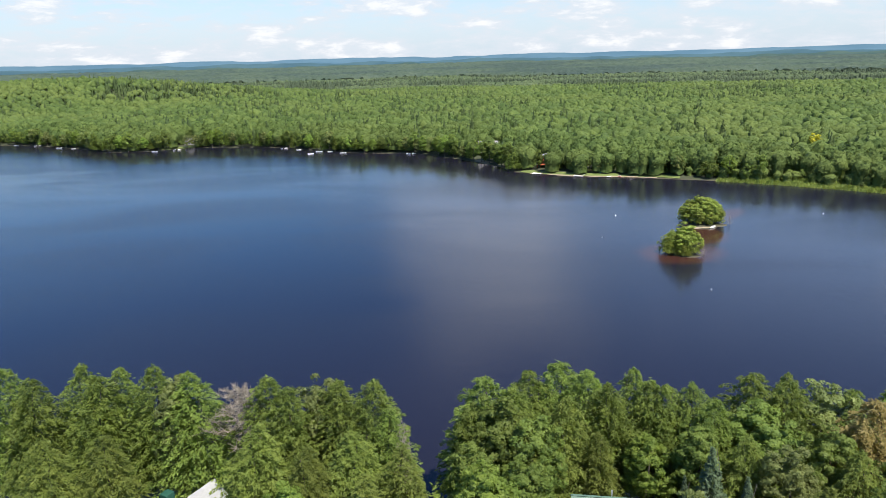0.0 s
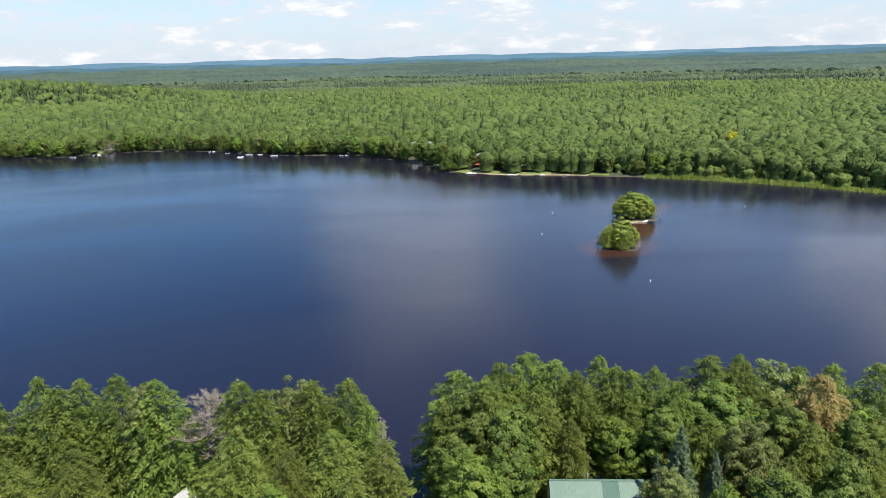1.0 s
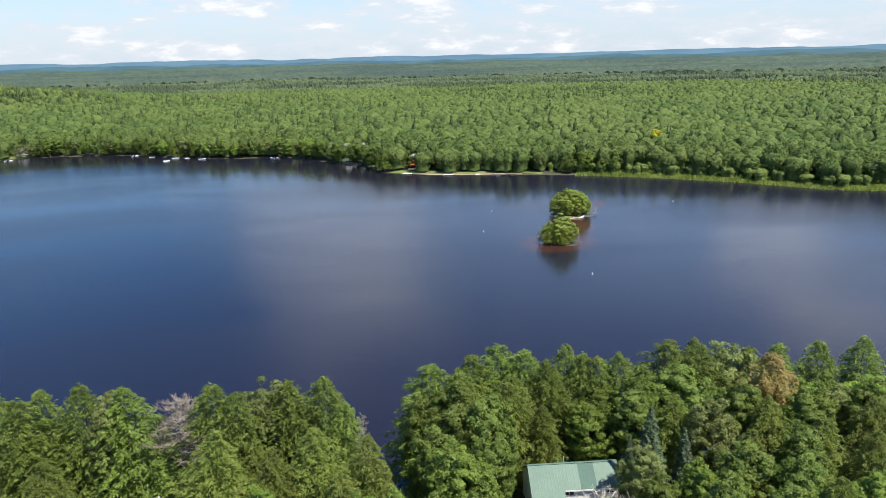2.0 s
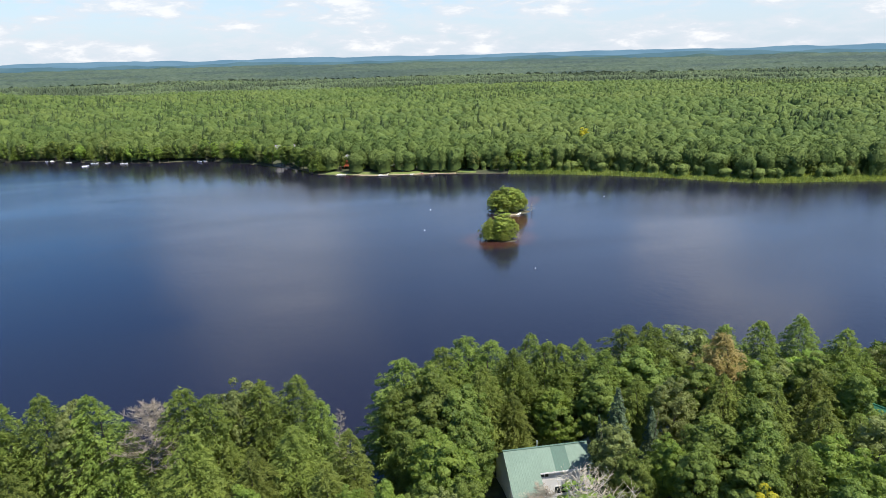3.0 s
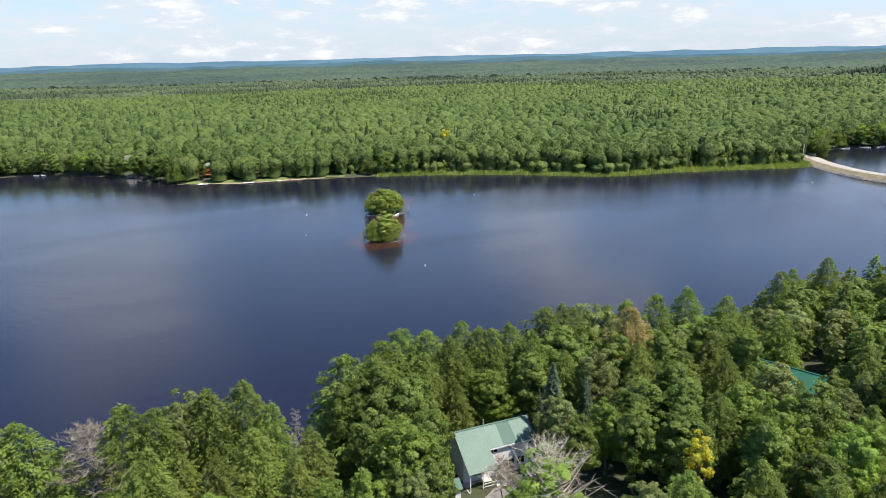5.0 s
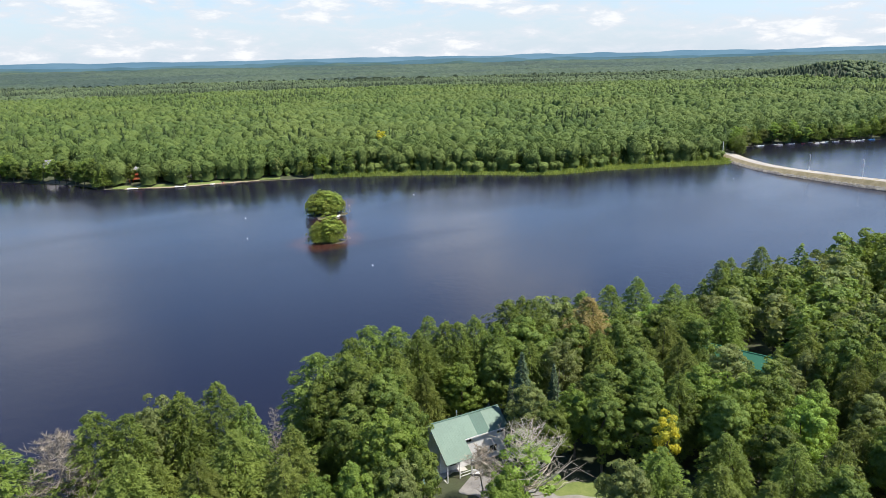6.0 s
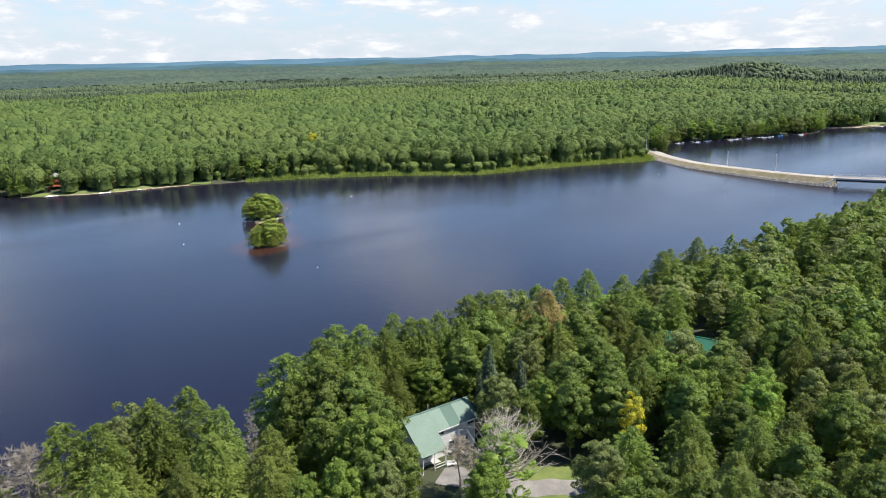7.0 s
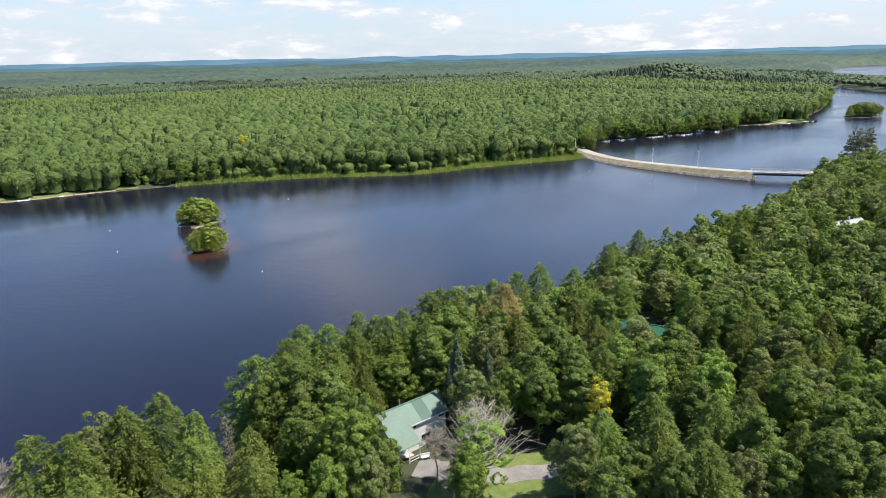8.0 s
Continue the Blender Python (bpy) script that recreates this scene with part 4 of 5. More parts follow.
cand = [(rngn.uniform(120, 402), rngn.uniform(-60, 104)) for _ in range(5200)]
cand_d = land_distance(*np.array(cand).T)
for (x, y), d0 in zip(cand, cand_d):
    if y < 20 + 0.16 * (x - 77) - 8 or d0 < 3.0 or math.hypot(x - 366, y - 97) < 15 or math.hypot(x - 376, y - 72) < 9 or not free(x, y, 4.6):
        continue
    plant_all(far_kinds[rngn.choice((0, 0, 0, 1, 1, 2))], [(x, y, ground_at(x, y) + rngn.uniform(13, 17.5) * (0.62 if x > 338 else 1.0), rngn.uniform(0.95, 1.3))])


# ---------------- strips along the shore ----------------
def ribbon(name, line, half, lift, mat, label, category, z=None, across=3, kind="structure", wobble=0.0):
    """A strip of ground cover along a line of the plan."""
    P = np.asarray(line, float)
    T = np.gradient(P, axis=0)
    T /= np.linalg.norm(T, axis=1, keepdims=True)
    Nn = np.stack([-T[:, 1], T[:, 0]], -1)
    half = np.broadcast_to(half, len(P))
    cols = []
    for s in np.linspace(-1, 1, across):
        w = half * (1 + wobble * (vnoise(np.arange(len(P)) * 0.7, np.full(len(P), s), 77) - 0.5)) if abs(s) == 1 else half
        q = P + Nn * (s * w)[:, None]
        cols.append(np.column_stack([q, (height(q[:, 0], q[:, 1]) if z is None else np.broadcast_to(z, len(P))) + lift]))
    V = np.stack(cols, 1).reshape(-1, 3)
    i, j = np.meshgrid(np.arange(len(P) - 1), np.arange(across - 1), indexing="ij")
    F = np.stack([i * across + j, i * across + j + 1, (i + 1) * across + j + 1, (i + 1) * across + j], -1).reshape(-1, 4)
    return tagged(new(name, tri_mesh(name, V, F, mat, True)), label, category, kind=kind)


def shore_part(x0, x1, inland, per=10):
    """The far shore's line between two x, moved inland."""
    P = curve_through(FAR_SHORE, per)
    T = np.gradient(P, axis=0)
    T /= np.linalg.norm(T, axis=1, keepdims=True)
    Q = P + np.stack([T[:, 1], -T[:, 0]], -1) * inland
    keep = (P[:, 0] > x0) & (P[:, 0] < x1) & (P[:, 1] > 235)
    return Q[keep]


def side_of(Q):
    return land_distance(Q[:, 0], Q[:, 1])


test = shore_part(100, 200, 5)
INL = 1.0 if side_of(test).mean() > 0 else -1.0

ribbon("lawn", shore_part(48, 138, INL * 4), 2.9, 0.22, M_GRASS, "mown lawn sloping to the far shore", "lawn", wobble=0.4, across=5)
ribbon("beach", shore_part(52, 128, INL * 1.0), 1.0, 0.20, M_SAND, "narrow sandy beach at the waterline", "beach", wobble=0.8)
ribbon("lawn_clearing", shore_part(-245, -212, INL * 4), 3.2, 0.25, M_GRASS, "small grassy clearing at the water", "lawn", wobble=0.5)
ribbon("meadow", curve_through([(690, 214), (712, 207), (732, 200), (750, 208)], 8), 6.0, 0.3, M_GRASS, "open grassy meadow on the point in the bay", "meadow", wobble=0.5, across=5)
ribbon("sand_landing", shore_part(20, 33, INL * 2.5), 2.6, 0.25, M_SAND, "pale sandy landing below a cottage", "beach", wobble=0.6)
ribbon("sand_point", curve_through([(652, 236), (668, 222), (682, 211), (700, 203)], 6), [2.0] * 18 + [1.5], 0.35, M_SAND, "sandy point in the bay", "beach", wobble=0.6)


def reeds():
    """Reeds and sedges along the marshy part of the far shore, and small tufts elsewhere."""
    rng = np.random.default_rng(8)
    P = shore_part(150, 392, 0)
    n = 15000
    i = rng.integers(0, len(P) - 1, n)
    s = rng.random((n, 1))
    base = P[i] * (1 - s) + P[i + 1] * s
    T = P[i + 1] - P[i]
    T /= np.linalg.norm(T, axis=1, keepdims=True)
    off = (rng.random(n) ** 1.1 * 13 - 2.0) * INL
    q = base + np.stack([T[:, 1], -T[:, 0]], -1) * off[:, None]
    z = np.maximum(height(q[:, 0], q[:, 1]), -0.1)
    tall = 0.55 + 0.9 * rng.random(n) * (1 + 0.8 * (off * INL > 7))
    a = rng.random(n) * np.pi
    w = 0.5 + 0.7 * rng.random(n)
    dx, dy = np.cos(a) * w, np.sin(a) * w
    tilt = rng.normal(size=(n, 2)) * 0.35
    V = np.stack([np.stack([q[:, 0] - dx, q[:, 1] - dy, z], -1), np.stack([q[:, 0] + dx, q[:, 1] + dy, z], -1), np.stack([q[:, 0] + tilt[:, 0], q[:, 1] + tilt[:, 1], z + tall], -1)], 1).reshape(-1, 3)
    return tagged(new("shore_reeds", tri_mesh("shore_reeds", V, np.arange(len(V)).reshape(-1, 3), M_REED)), "bright green reeds and sedge along the marshy shore", "reeds", kind="stuff")


reeds()

# ---------------- front row of trees on the far shore ----------------
bushy = [Grove([light_tree(s, M_MAPLE, False, "lakeside") for s in (231, 232, 233)], "leafy tree leaning over the far shore", "far shore trees"),
         Grove([light_tree(s, M_BRIGHT, False, "lakeside") for s in (241, 242)], "bright green leafy tree on the far shore", "far shore trees"),
         Grove([light_tree(s, M_GREYLEAF, False, "lakeside") for s in (251,)], "grey-green leafy tree on the far shore", "far shore trees"),
         Grove([light_tree(s, M_CEDAR, True, "lakeside") for s in (261,)], "pointed cedar on the far shore", "far shore trees")]
rngf = random.Random(5)


def shore_row(x0, x1, y0, inland, gap, tall):
    P = curve_through(FAR_SHORE, 30)
    T = np.gradient(P, axis=0)
    T /= np.linalg.norm(T, axis=1, keepdims=True)
    Q = P + np.stack([T[:, 1], -T[:, 0]], -1) * INL * inland
    last = None
    for q in Q:
        if not (x0 < q[0] < x1 and q[1] > y0):
            continue
        if last is not None and math.hypot(q[0] - last[0], q[1] - last[1]) < gap * rngf.uniform(0.75, 1.3):
            continue
        last = q
        x, y = q[0] + rngf.uniform(-1.5, 1.5), q[1] + rngf.uniform(-1.5, 1.5)
        if not clear_of(np.array([x]), np.array([y]))[0] or not off_road(np.array([x]), np.array([y]), 8)[0]:
            continue
        gv = bushy[rngf.choice((0, 0, 0, 1, 1, 2, 3))]
        gv.plant(x, y, ground_at(x, y) + tall * rngf.uniform(0.7, 1.2), rngf.uniform(1.0, 1.35))


shore_row(-450, 46, 250, 1.2, 5.5, 14.0)
shore_row(138, 176, 250, 5.0, 7.5, 12.0)
shore_row(176, 380, 240, 10.5, 6.0, 8.5)
shore_row(150, 384, 240, 6.5, 5.5, 4.0)
shore_row(410, 700, 215, 1.2, 5.5, 15.0)
shore_row(52, 138, 380, 8.5, 7.0, 11.5)
shore_row(735, 1150, 190, 1.5, 8.0, 13.5)

for lx, ly, top in ((61.0, 440.5, 13.5), (70.8, 441.0, 12.0)):
    bushy[0].plant(lx, ly, top, 1.1)
far_yellow = Grove([light_tree(271, M_YELLOW, False)], "single bright yellow tree in the far woods")
far_yellow.plant(224, 421, 22.0, 1.15)

# ---------------- islets ----------------
isle_kinds = [Grove([broadleaf(s, M_ISLE, 4.6, 100, 90, 0.6, 0.22, "islet_tree", 0.95) for s in (301, 302)], "dense bright green tree on a small islet", "islet trees"),
              Grove([broadleaf(s, M_MAPLE, 4.6, 60, 46, 1.0, 0.40, "islet_tree", 1.3) for s in (311,)], "dense green tree on a small islet", "islet trees"),
              Grove([hemlock(321, M_ISLE, 4.4)], "leafy islet cedar with loose boughs", "islet trees")]


def islet(cx, cy, rx, ry, turn, n, tall, seed, kinds):
    rg = random.Random(seed)
    for i in range(n):
        a = i * 2.4
        r = math.sqrt((i + 0.4) / n)
        u, v = rx * r * math.cos(a), ry * r * math.sin(a)
        c, s = math.cos(radians(turn)), math.sin(radians(turn))
        x, y = cx + u * c - v * s, cy + u * s + v * c
        h = tall * (1.12 - 0.42 * r) * rg.uniform(0.85, 1.12)
        isle_kinds[kinds[i % len(kinds)]].plant(x, y, max(ground_at(x, y), 0.05) + h, rg.uniform(1.15, 1.5) * 1.05, base=max(ground_at(x, y), 0.05) - 0.3)


islet(110.5, 288.5, 8.0, 5.0, -22, 18, 11.0, 1, (0,))
islet(86.6, 242.3, 6.2, 3.4, -35, 13, 9.6, 2, (0, 2, 0))
islet(812, 158, 21, 12, -25, 20, 15, 3, (1, 1, 2))
bare = Grove([dead_tree(331, 18, 5.0, 40, 12, "bare_shrub", 0.1)], "bare pale shrub leaning over the water", "bare shrubs")
for bx, by, top in ((79.6, 245.0, 4.6), (92.5, 238.6, 4.2), (94.0, 240.4, 3.4), (120.5, 284.5, 4.0)):
    bare.plant(bx, by, top, 1.5, base=-0.2)
for k, (bx, by, top) in enumerate(((416, 264, 8.0), (419, 267, 9.5), (413.5, 259.5, 6.0), (423, 270, 11.0))):
    bushy[k % 3].plant(bx, by, top, 1.4, base=max(ground_at(bx, by), 0.0) - 0.2)
ribbon("islet_sand", curve_through([(103, 280), (107, 280.3), (111, 280.2)], 6), 1.1, 0.03, M_SAND, "pale sand between the islets", "beach", wobble=0.9)


# ---------------- causeway, road and bridge ----------------
def swept(name, line, section, mat, label, category, top, kind="structure"):
    """A cross-section of (offset, height) swept along a line of the plan."""
    P = np.asarray(line, float)
    T = np.gradient(P, axis=0)
    T /= np.linalg.norm(T, axis=1, keepdims=True)
    Nn = np.stack([T[:, 1], -T[:, 0]], -1)
    k = len(section)
    V = np.stack([np.column_stack([P + Nn * o, (z + top - 2.45 if z > 2 else (z * top / 2.45 if z > 0 else z)) + np.zeros(len(P)) + 0.25 * (vnoise(np.arange(len(P)) * 0.8, np.full(len(P), o), 3) - 0.5) * (abs(o) > 3.6)]) for o, z in section], 1).reshape(-1, 3)
    i, j = np.meshgrid(np.arange(len(P) - 1), np.arange(k - 1), indexing="ij")
    F = np.stack([i * k + j, i * k + j + 1, (i + 1) * k + j + 1, (i + 1) * k + j], -1).reshape(-1, 4)
    ends = [[r * k + c for c in range(k)] for r in (0, len(P) - 1)]
    ob = tagged(new(name, tri_mesh(name, V, F, mat, False)), label, category, kind=kind)
    bm = bmesh.new()
    bm.from_mesh(ob.data)
    bm.verts.ensure_lookup_table()
    for e in ends:
        bm.faces.new([bm.verts[v] for v in e])
    bm.to_mesh(ob.data)
    bm.free()
    return ob


DENSE = curve_through([tuple(p) for p in ROAD[::2]], 6)
on_bank = (DENSE[:, 1] > 127.3) & (DENSE[:, 1] < 268)
BANKLINE = DENSE[on_bank]
TOP = np.interp(BANKLINE[:, 1], (127, 147, 172, 212, 243), (4.2, 3.75, 3.2, 2.7, 2.45))
swept("causeway", BANKLINE, [(-8.2, -1.2), (-6.4, 0.7), (-4.6, 1.9), (-3.7, 2.45), (3.7, 2.45), (4.8, 1.9), (6.6, 0.7), (9.2, -1.2)], M_BANK, "grassy stone causeway carrying a road over the lake", "causeway", TOP)
beyond = DENSE[DENSE[:, 1] >= 266]
ribbon("road", BANKLINE, 3.3, 0.05, M_ASPHALT, "pale worn asphalt road along the causeway", "road", z=TOP)
ribbon("road_inland", beyond, 3.4, 0.05, M_ASPHALT, "pale road leading into the woods", "road", z=np.linspace(2.48, 3.4, len(beyond)), across=5)
NEARROAD = curve_through([(367.3, 101.3), (371, 90), (375, 74), (378, 55)], 6)
ribbon("road_near", NEARROAD, 3.4, 0.2, M_ASPHALT, "pale road behind the bridge", "road", z=np.linspace(4.15, 6.0, len(NEARROAD)), across=3)


def riprap():
    """Broken granite blocks along both feet of the causeway."""
    rng = np.random.default_rng(3)
    cube = np.array([(x, y, z) for x in (-1, 1) for y in (-1, 1) for z in (-1, 1)], float)
    quads = np.array([(0, 1, 3, 2), (4, 6, 7, 5), (0, 4, 5, 1), (2, 3, 7, 6), (0, 2, 6, 4), (1, 5, 7, 3)])
    T = np.gradient(BANKLINE, axis=0)
    T /= np.linalg.norm(T, axis=1, keepdims=True)
    Vs, Fs = [], []
    for i in range(3000):
        k = rng.integers(0, len(BANKLINE))
        side = -1 if rng.random() < 0.25 else 1
        f = rng.random()
        off = (6.3 + (2.2 if side < 0 else 1.8) * f ** 0.75) * -side
        p = BANKLINE[k] + np.array([T[k][1], -T[k][0]]) * off + T[k] * rng.normal() * 1.2
        z = np.interp(abs(off), (4.6, 6.5, 8.4), (1.75, 0.7, -0.25)) * (TOP[k] / 2.45 if abs(off) < 7.9 else 1.0)
        q, _ = np.linalg.qr(rng.normal(size=(3, 3)))
        s = rng.uniform(0.2, 0.5) * np.array([1, rng.uniform(0.7, 1.1), rng.uniform(0.5, 0.9)])
        Vs.append((cube * (0.8 + 0.35 * rng.random((8, 3))) * s) @ q.T + np.array([p[0], p[1], z]))
        Fs.append(quads + 8 * i)
    return tagged(new("riprap", tri_mesh("riprap", np.vstack(Vs), np.vstack(Fs), M_ROCK)), "pale broken granite blocks lining the causeway", "rocks", kind="stuff")


riprap()


def bridge():
    a, b = Vector((356.7, 128.0, 0)), Vector((367.3, 101.3, 0))
    d = b - a
    d.z = 0
    ln = d.length
    a.z = 1.12
    br = thing("road_bridge", "low concrete road bridge with steel railings over the narrows", "bridge", m=Matrix.Translation(a) @ Matrix.Rotation(math.atan2(d.y, d.x), 4, "Z"))
    part("deck", box((-0.5, -4.3, 2.35), (ln + 0.5, 4.3, 3.0), 0.05), M_CONCRETE, br, "pale concrete deck")
    part("roadway", box((-0.5, -3.3, 3.004), (ln + 0.5, 3.3, 3.06)), M_ASPHALT, br, "worn asphalt")
    for y in (-3.6, -1.2, 1.2, 3.6):
        part("girder", box((0.2, y - 0.22, 1.45), (ln - 0.2, y + 0.22, 2.348)), M_DARKSTEEL, br, "dark steel girder")
    for x in (-0.9, ln - 0.3):
        part("abutment", box((x, -4.8, -3.0), (x + 1.2, 4.8, 2.346), 0.06), M_CONCRETE, br)
    for x, sgn in ((-0.9, -1), (ln + 0.9, 1)):
        for y, t in ((-4.6, -1), (4.6, 1)):
            bm = bmesh.new()
            pts = [(x, y, -2), (x, y, 2.7), (x + sgn * 4.2, y + t * 2.2, 0.9), (x + sgn * 4.2, y + t * 2.2, -2)]
            vs = [bm.verts.new((px, py + oy, pz)) for oy in (-0.25, 0.25) for px, py, pz in pts]
            for f in ((0, 1, 2, 3), (7, 6, 5, 4), (0, 4, 5, 1), (1, 5, 6, 2), (2, 6, 7, 3), (3, 7, 4, 0)):
                bm.faces.new([vs[k] for k in f])
            part("wing_wall", bm, M_CONCRETE, br)
    for y in (-4.05, 4.05):
        part("kerb", box((-0.5, y - 0.25, 3.002), (ln + 0.5, y + 0.25, 3.22), 0.03), M_CONCRETE, br)
        for z in (3.62, 3.98):
            part("rail", box((-0.5, y - 0.05, z), (ln + 0.5, y + 0.05, z + 0.13), 0.015), M_STEEL, br, "galvanised railing")
        post = bm_mesh("post", box((-0.07, -0.08, 3.2), (0.07, 0.08, 4.13), 0.01), M_STEEL)
        for k in range(16):
            part("post", post, None, br, m=Matrix.Translation((0.2 + k * (ln - 0.4) / 15, y, 0)))
    return br


bridge()


def light_pole(x, y, z, h, turn, arm=1.6):
    p = thing("street_lamp", "tall slim grey street lamp beside the road", "street lamp", "street lamps", m=pose(x, y, z, 0, 0, turn))
    bm = bmesh.new()
    add_tube(bm, [(0, 0, -0.6), (0, 0, h * 0.5), (0, 0, h)], [0.22, 0.19, 0.15], 8)
    part("pole", bm, M_POLE, p)
    bm = bmesh.new()
    add_tube(bm, [(0, 0, h - 0.15), (arm * 0.5, 0, h + 0.12), (arm, 0, h + 0.15)], [0.07, 0.06, 0.05], 6)
    part("arm", bm, M_POLE, p)
    part("lamp_head", box((arm - 0.1, -0.17, h + 0.05), (arm + 0.75, 0.22, h + 0.26), 0.04), M_POLE, p, "flat grey lamp head")
    return p


light_pole(371.6, 193.5, 2.2, 9.2, 195)
light_pole(368.4, 163.3, 2.4, 9.6, 190)
light_pole(410.5, 272, 2.2, 7.2, 200)
light_pole(376, 98.0, 3.6, 9.0, 185)


# ---------------- docks, boats, buoys ----------------
def dock(x, y, turn, length=9.0, width=1.7, ell=3.0):
    d = thing("dock", "weathered pale timber dock standing in the water", "dock", "docks", m=pose(x, y, 0, 0, 0, turn))
    part("walkway", box((0, -width / 2, 0.42), (length, width / 2, 0.56), 0.02), M_DECK, d)
    if ell:
        part("platform", box((length, -width / 2, 0.42), (length + 1.9, ell, 0.562), 0.02), M_DECK, d)
    leg = bm_mesh("post", box((-0.07, -0.07, -1.6), (0.07, 0.07, 0.72), 0.01), M_BROWNWOOD)
    for k in range(4):
        for s in (-1, 1):
            part("post", leg, None, d, m=Matrix.Translation((0.8 + k * (length - 1.2) / 3, s * (width / 2 + 0.075), 0)))
    return d


def hull(bm, L, W, D, z0=0.0, n=9):
    rings = []
    for i in range(n):
        s = i / (n - 1)
        w = W / 2 * min(1.0, (1 - s) ** 0.55 * 1.35 + 0.02)
        x = -L / 2 + L * s
        rise = 0.35 * s**3 * D
        rings.append([bm.verts.new((x, yy, zz)) for yy, zz in ((-w, z0 + D + rise), (-w * 0.8, z0 + D * 0.35 + rise), (0, z0 + rise * 1.6), (w * 0.8, z0 + D * 0.35 + rise), (w, z0 + D + rise))])
    for a, b in zip(rings, rings[1:]):
        for k in range(4):
            bm.faces.new((a[k], a[k + 1], b[k + 1], b[k]))
    bm.faces.new(rings[0])
    for a, b in zip(rings, rings[1:]):
        bm.faces.new((a[4], a[0], b[0], b[4]))
    return bm


def boat(x, y, turn, L=5.2, mat=None, canvas=None, label="small white motorboat moored at the shore"):
    t = thing("motorboat", label, "boat", "boats", m=pose(x, y, 0, 0, 0, turn))
    part("hull", hull(bmesh.new(), L, L * 0.38, 0.75, -0.15), mat or M_BOAT, t)
    bm = bmesh.new()
    vs = [bm.verts.new(p) for p in ((0.5, -0.8, 0.62), (0.5, 0.8, 0.62), (0.15, 0.7, 1.15), (0.15, -0.7, 1.15), (0.42, -0.8, 0.62), (0.42, 0.8, 0.62), (0.08, 0.7, 1.15), (0.08, -0.7, 1.15))]
    for f in ((0, 1, 2, 3), (7, 6, 5, 4), (0, 4, 5, 1), (1, 5, 6, 2), (2, 6, 7, 3), (3, 7, 4, 0)):
        bm.faces.new([vs[k] for k in f])
    part("windscreen", bm, M_GLASS, t, "dark windscreen")
    part("seat", box((-1.6, -0.7, 0.58), (-1.0, 0.7, 0.95), 0.06), canvas or M_GREYSIDE, t, "padded seat")
    part("outboard_motor", box((-L / 2 - 0.42, -0.2, 0.05), (-L / 2 + 0.02, 0.2, 1.05), 0.08), M_NAVY, t, "dark outboard motor")
    return t


def raft(x, y, turn, w, l, mat, name="swim_raft", label="pale floating swim raft near the shore", category="raft"):
    t = thing(name, label, category, "rafts", m=pose(x, y, 0, 0, 0, turn))
    part("platform", box((-l / 2, -w / 2, 0.22), (l / 2, w / 2, 0.40), 0.03), mat, t)
    for s in (-1, 1):
        bm = bmesh.new()
        add_tube(bm, [(-l / 2 + 0.1, s * w * 0.33, 0.02), (0, s * w * 0.33, 0.02), (l / 2 - 0.1, s * w * 0.33, 0.02)], [0.2, 0.2, 0.2], 8)
        part("float", bm, M_STEEL, t)
    return t


def canoe(x, y, turn, z, mat, label):
    t = thing("canoe", label, "canoe", "canoes", m=pose(x, y, z, 0, 0, turn))
    bm = bmesh.new()
    rings = []
    for i in range(11):
        s = -1 + i / 5
        w = 0.45 * max(0.03, 1 - abs(s) ** 2.2)
        rings.append([bm.verts.new((2.4 * s, w * math.cos(k * math.pi / 6), 0.42 * math.sin(k * math.pi / 6) * max(0.25, 1 - 0.4 * abs(s)))) for k in range(7)])
    for a, b in zip(rings, rings[1:]):
        for k in range(6):
            bm.faces.new((a[k], a[k + 1], b[k + 1], b[k]))
        bm.faces.new((a[6], a[0], b[0], b[6]))
    part("hull", bm, mat, t)
    part("keel", box((-2.2, -0.03, 0.40), (2.2, 0.03, 0.46), 0.01), M_BROWNWOOD, t)
    return t


def buoy(x, y, s=1.0):
    t = thing("buoy", "small white buoy floating on the lake", "buoy", "buoys", m=pose(x, y, 0) @ Matrix.Scale(s, 4))
    bm = bmesh.new()
    add_tube(bm, [(0, 0, -0.3), (0, 0, -0.1), (0, 0, 0.25), (0, 0, 0.45)], [0.12, 0.36, 0.36, 0.16], 12)
    part("float", bm, M_BOAT, t)
    bm = bmesh.new()
    add_tube(bm, [(0, 0, 0.4), (0, 0, 0.8), (0, 0, 1.15)], [0.10, 0.09, 0.07], 8)
    part("mast", bm, M_BOAT, t)
    return t


for bx, by in ((82.4, 201.6), (78.2, 306.3), (63.8, 268.5), (168, 300), (330, 215)):
    buoy(bx, by, 0.55)
dock(60.5, 437.5, -112, 9.5, 2.3, 4.6)
dock(83.5, 425.0, -110, 9.5, 2.3, 4.8)
dock(104.5, 419.0, -122, 12.0, 2.2, 0)
dock(271.5, 304.5, -125, 6.5, 1.6, 0)
dock(356, 270.0, -150, 8.5, 2.0, 3.0)
boat(63.0, 431.5, 60)
boat(105.8, 411.5, 70, 4.6, M_RED, None, "small red boat tied beside a dock")
boat(86.8, 417.5, 20)
canoe(73.0, 428.0, 20, 0.55, M_BOAT, "upturned pale canoe on the beach")
canoe(77.5, 427.0, 60, 0.55, M_GREYSIDE, "upturned grey canoe on the beach")
canoe(142.0, 404.0, -15, 0.45, M_BOAT, "white canoe drawn up on the shore")
canoe(112.0, 280.0, 40, 0.30, M_BOAT, "white canoe drawn up on the islet sand")
raft(-104.8, 551.5, 15, 2.6, 3.4, M_DECK)
boat(-104.5, 553.5, 15, 4.8)
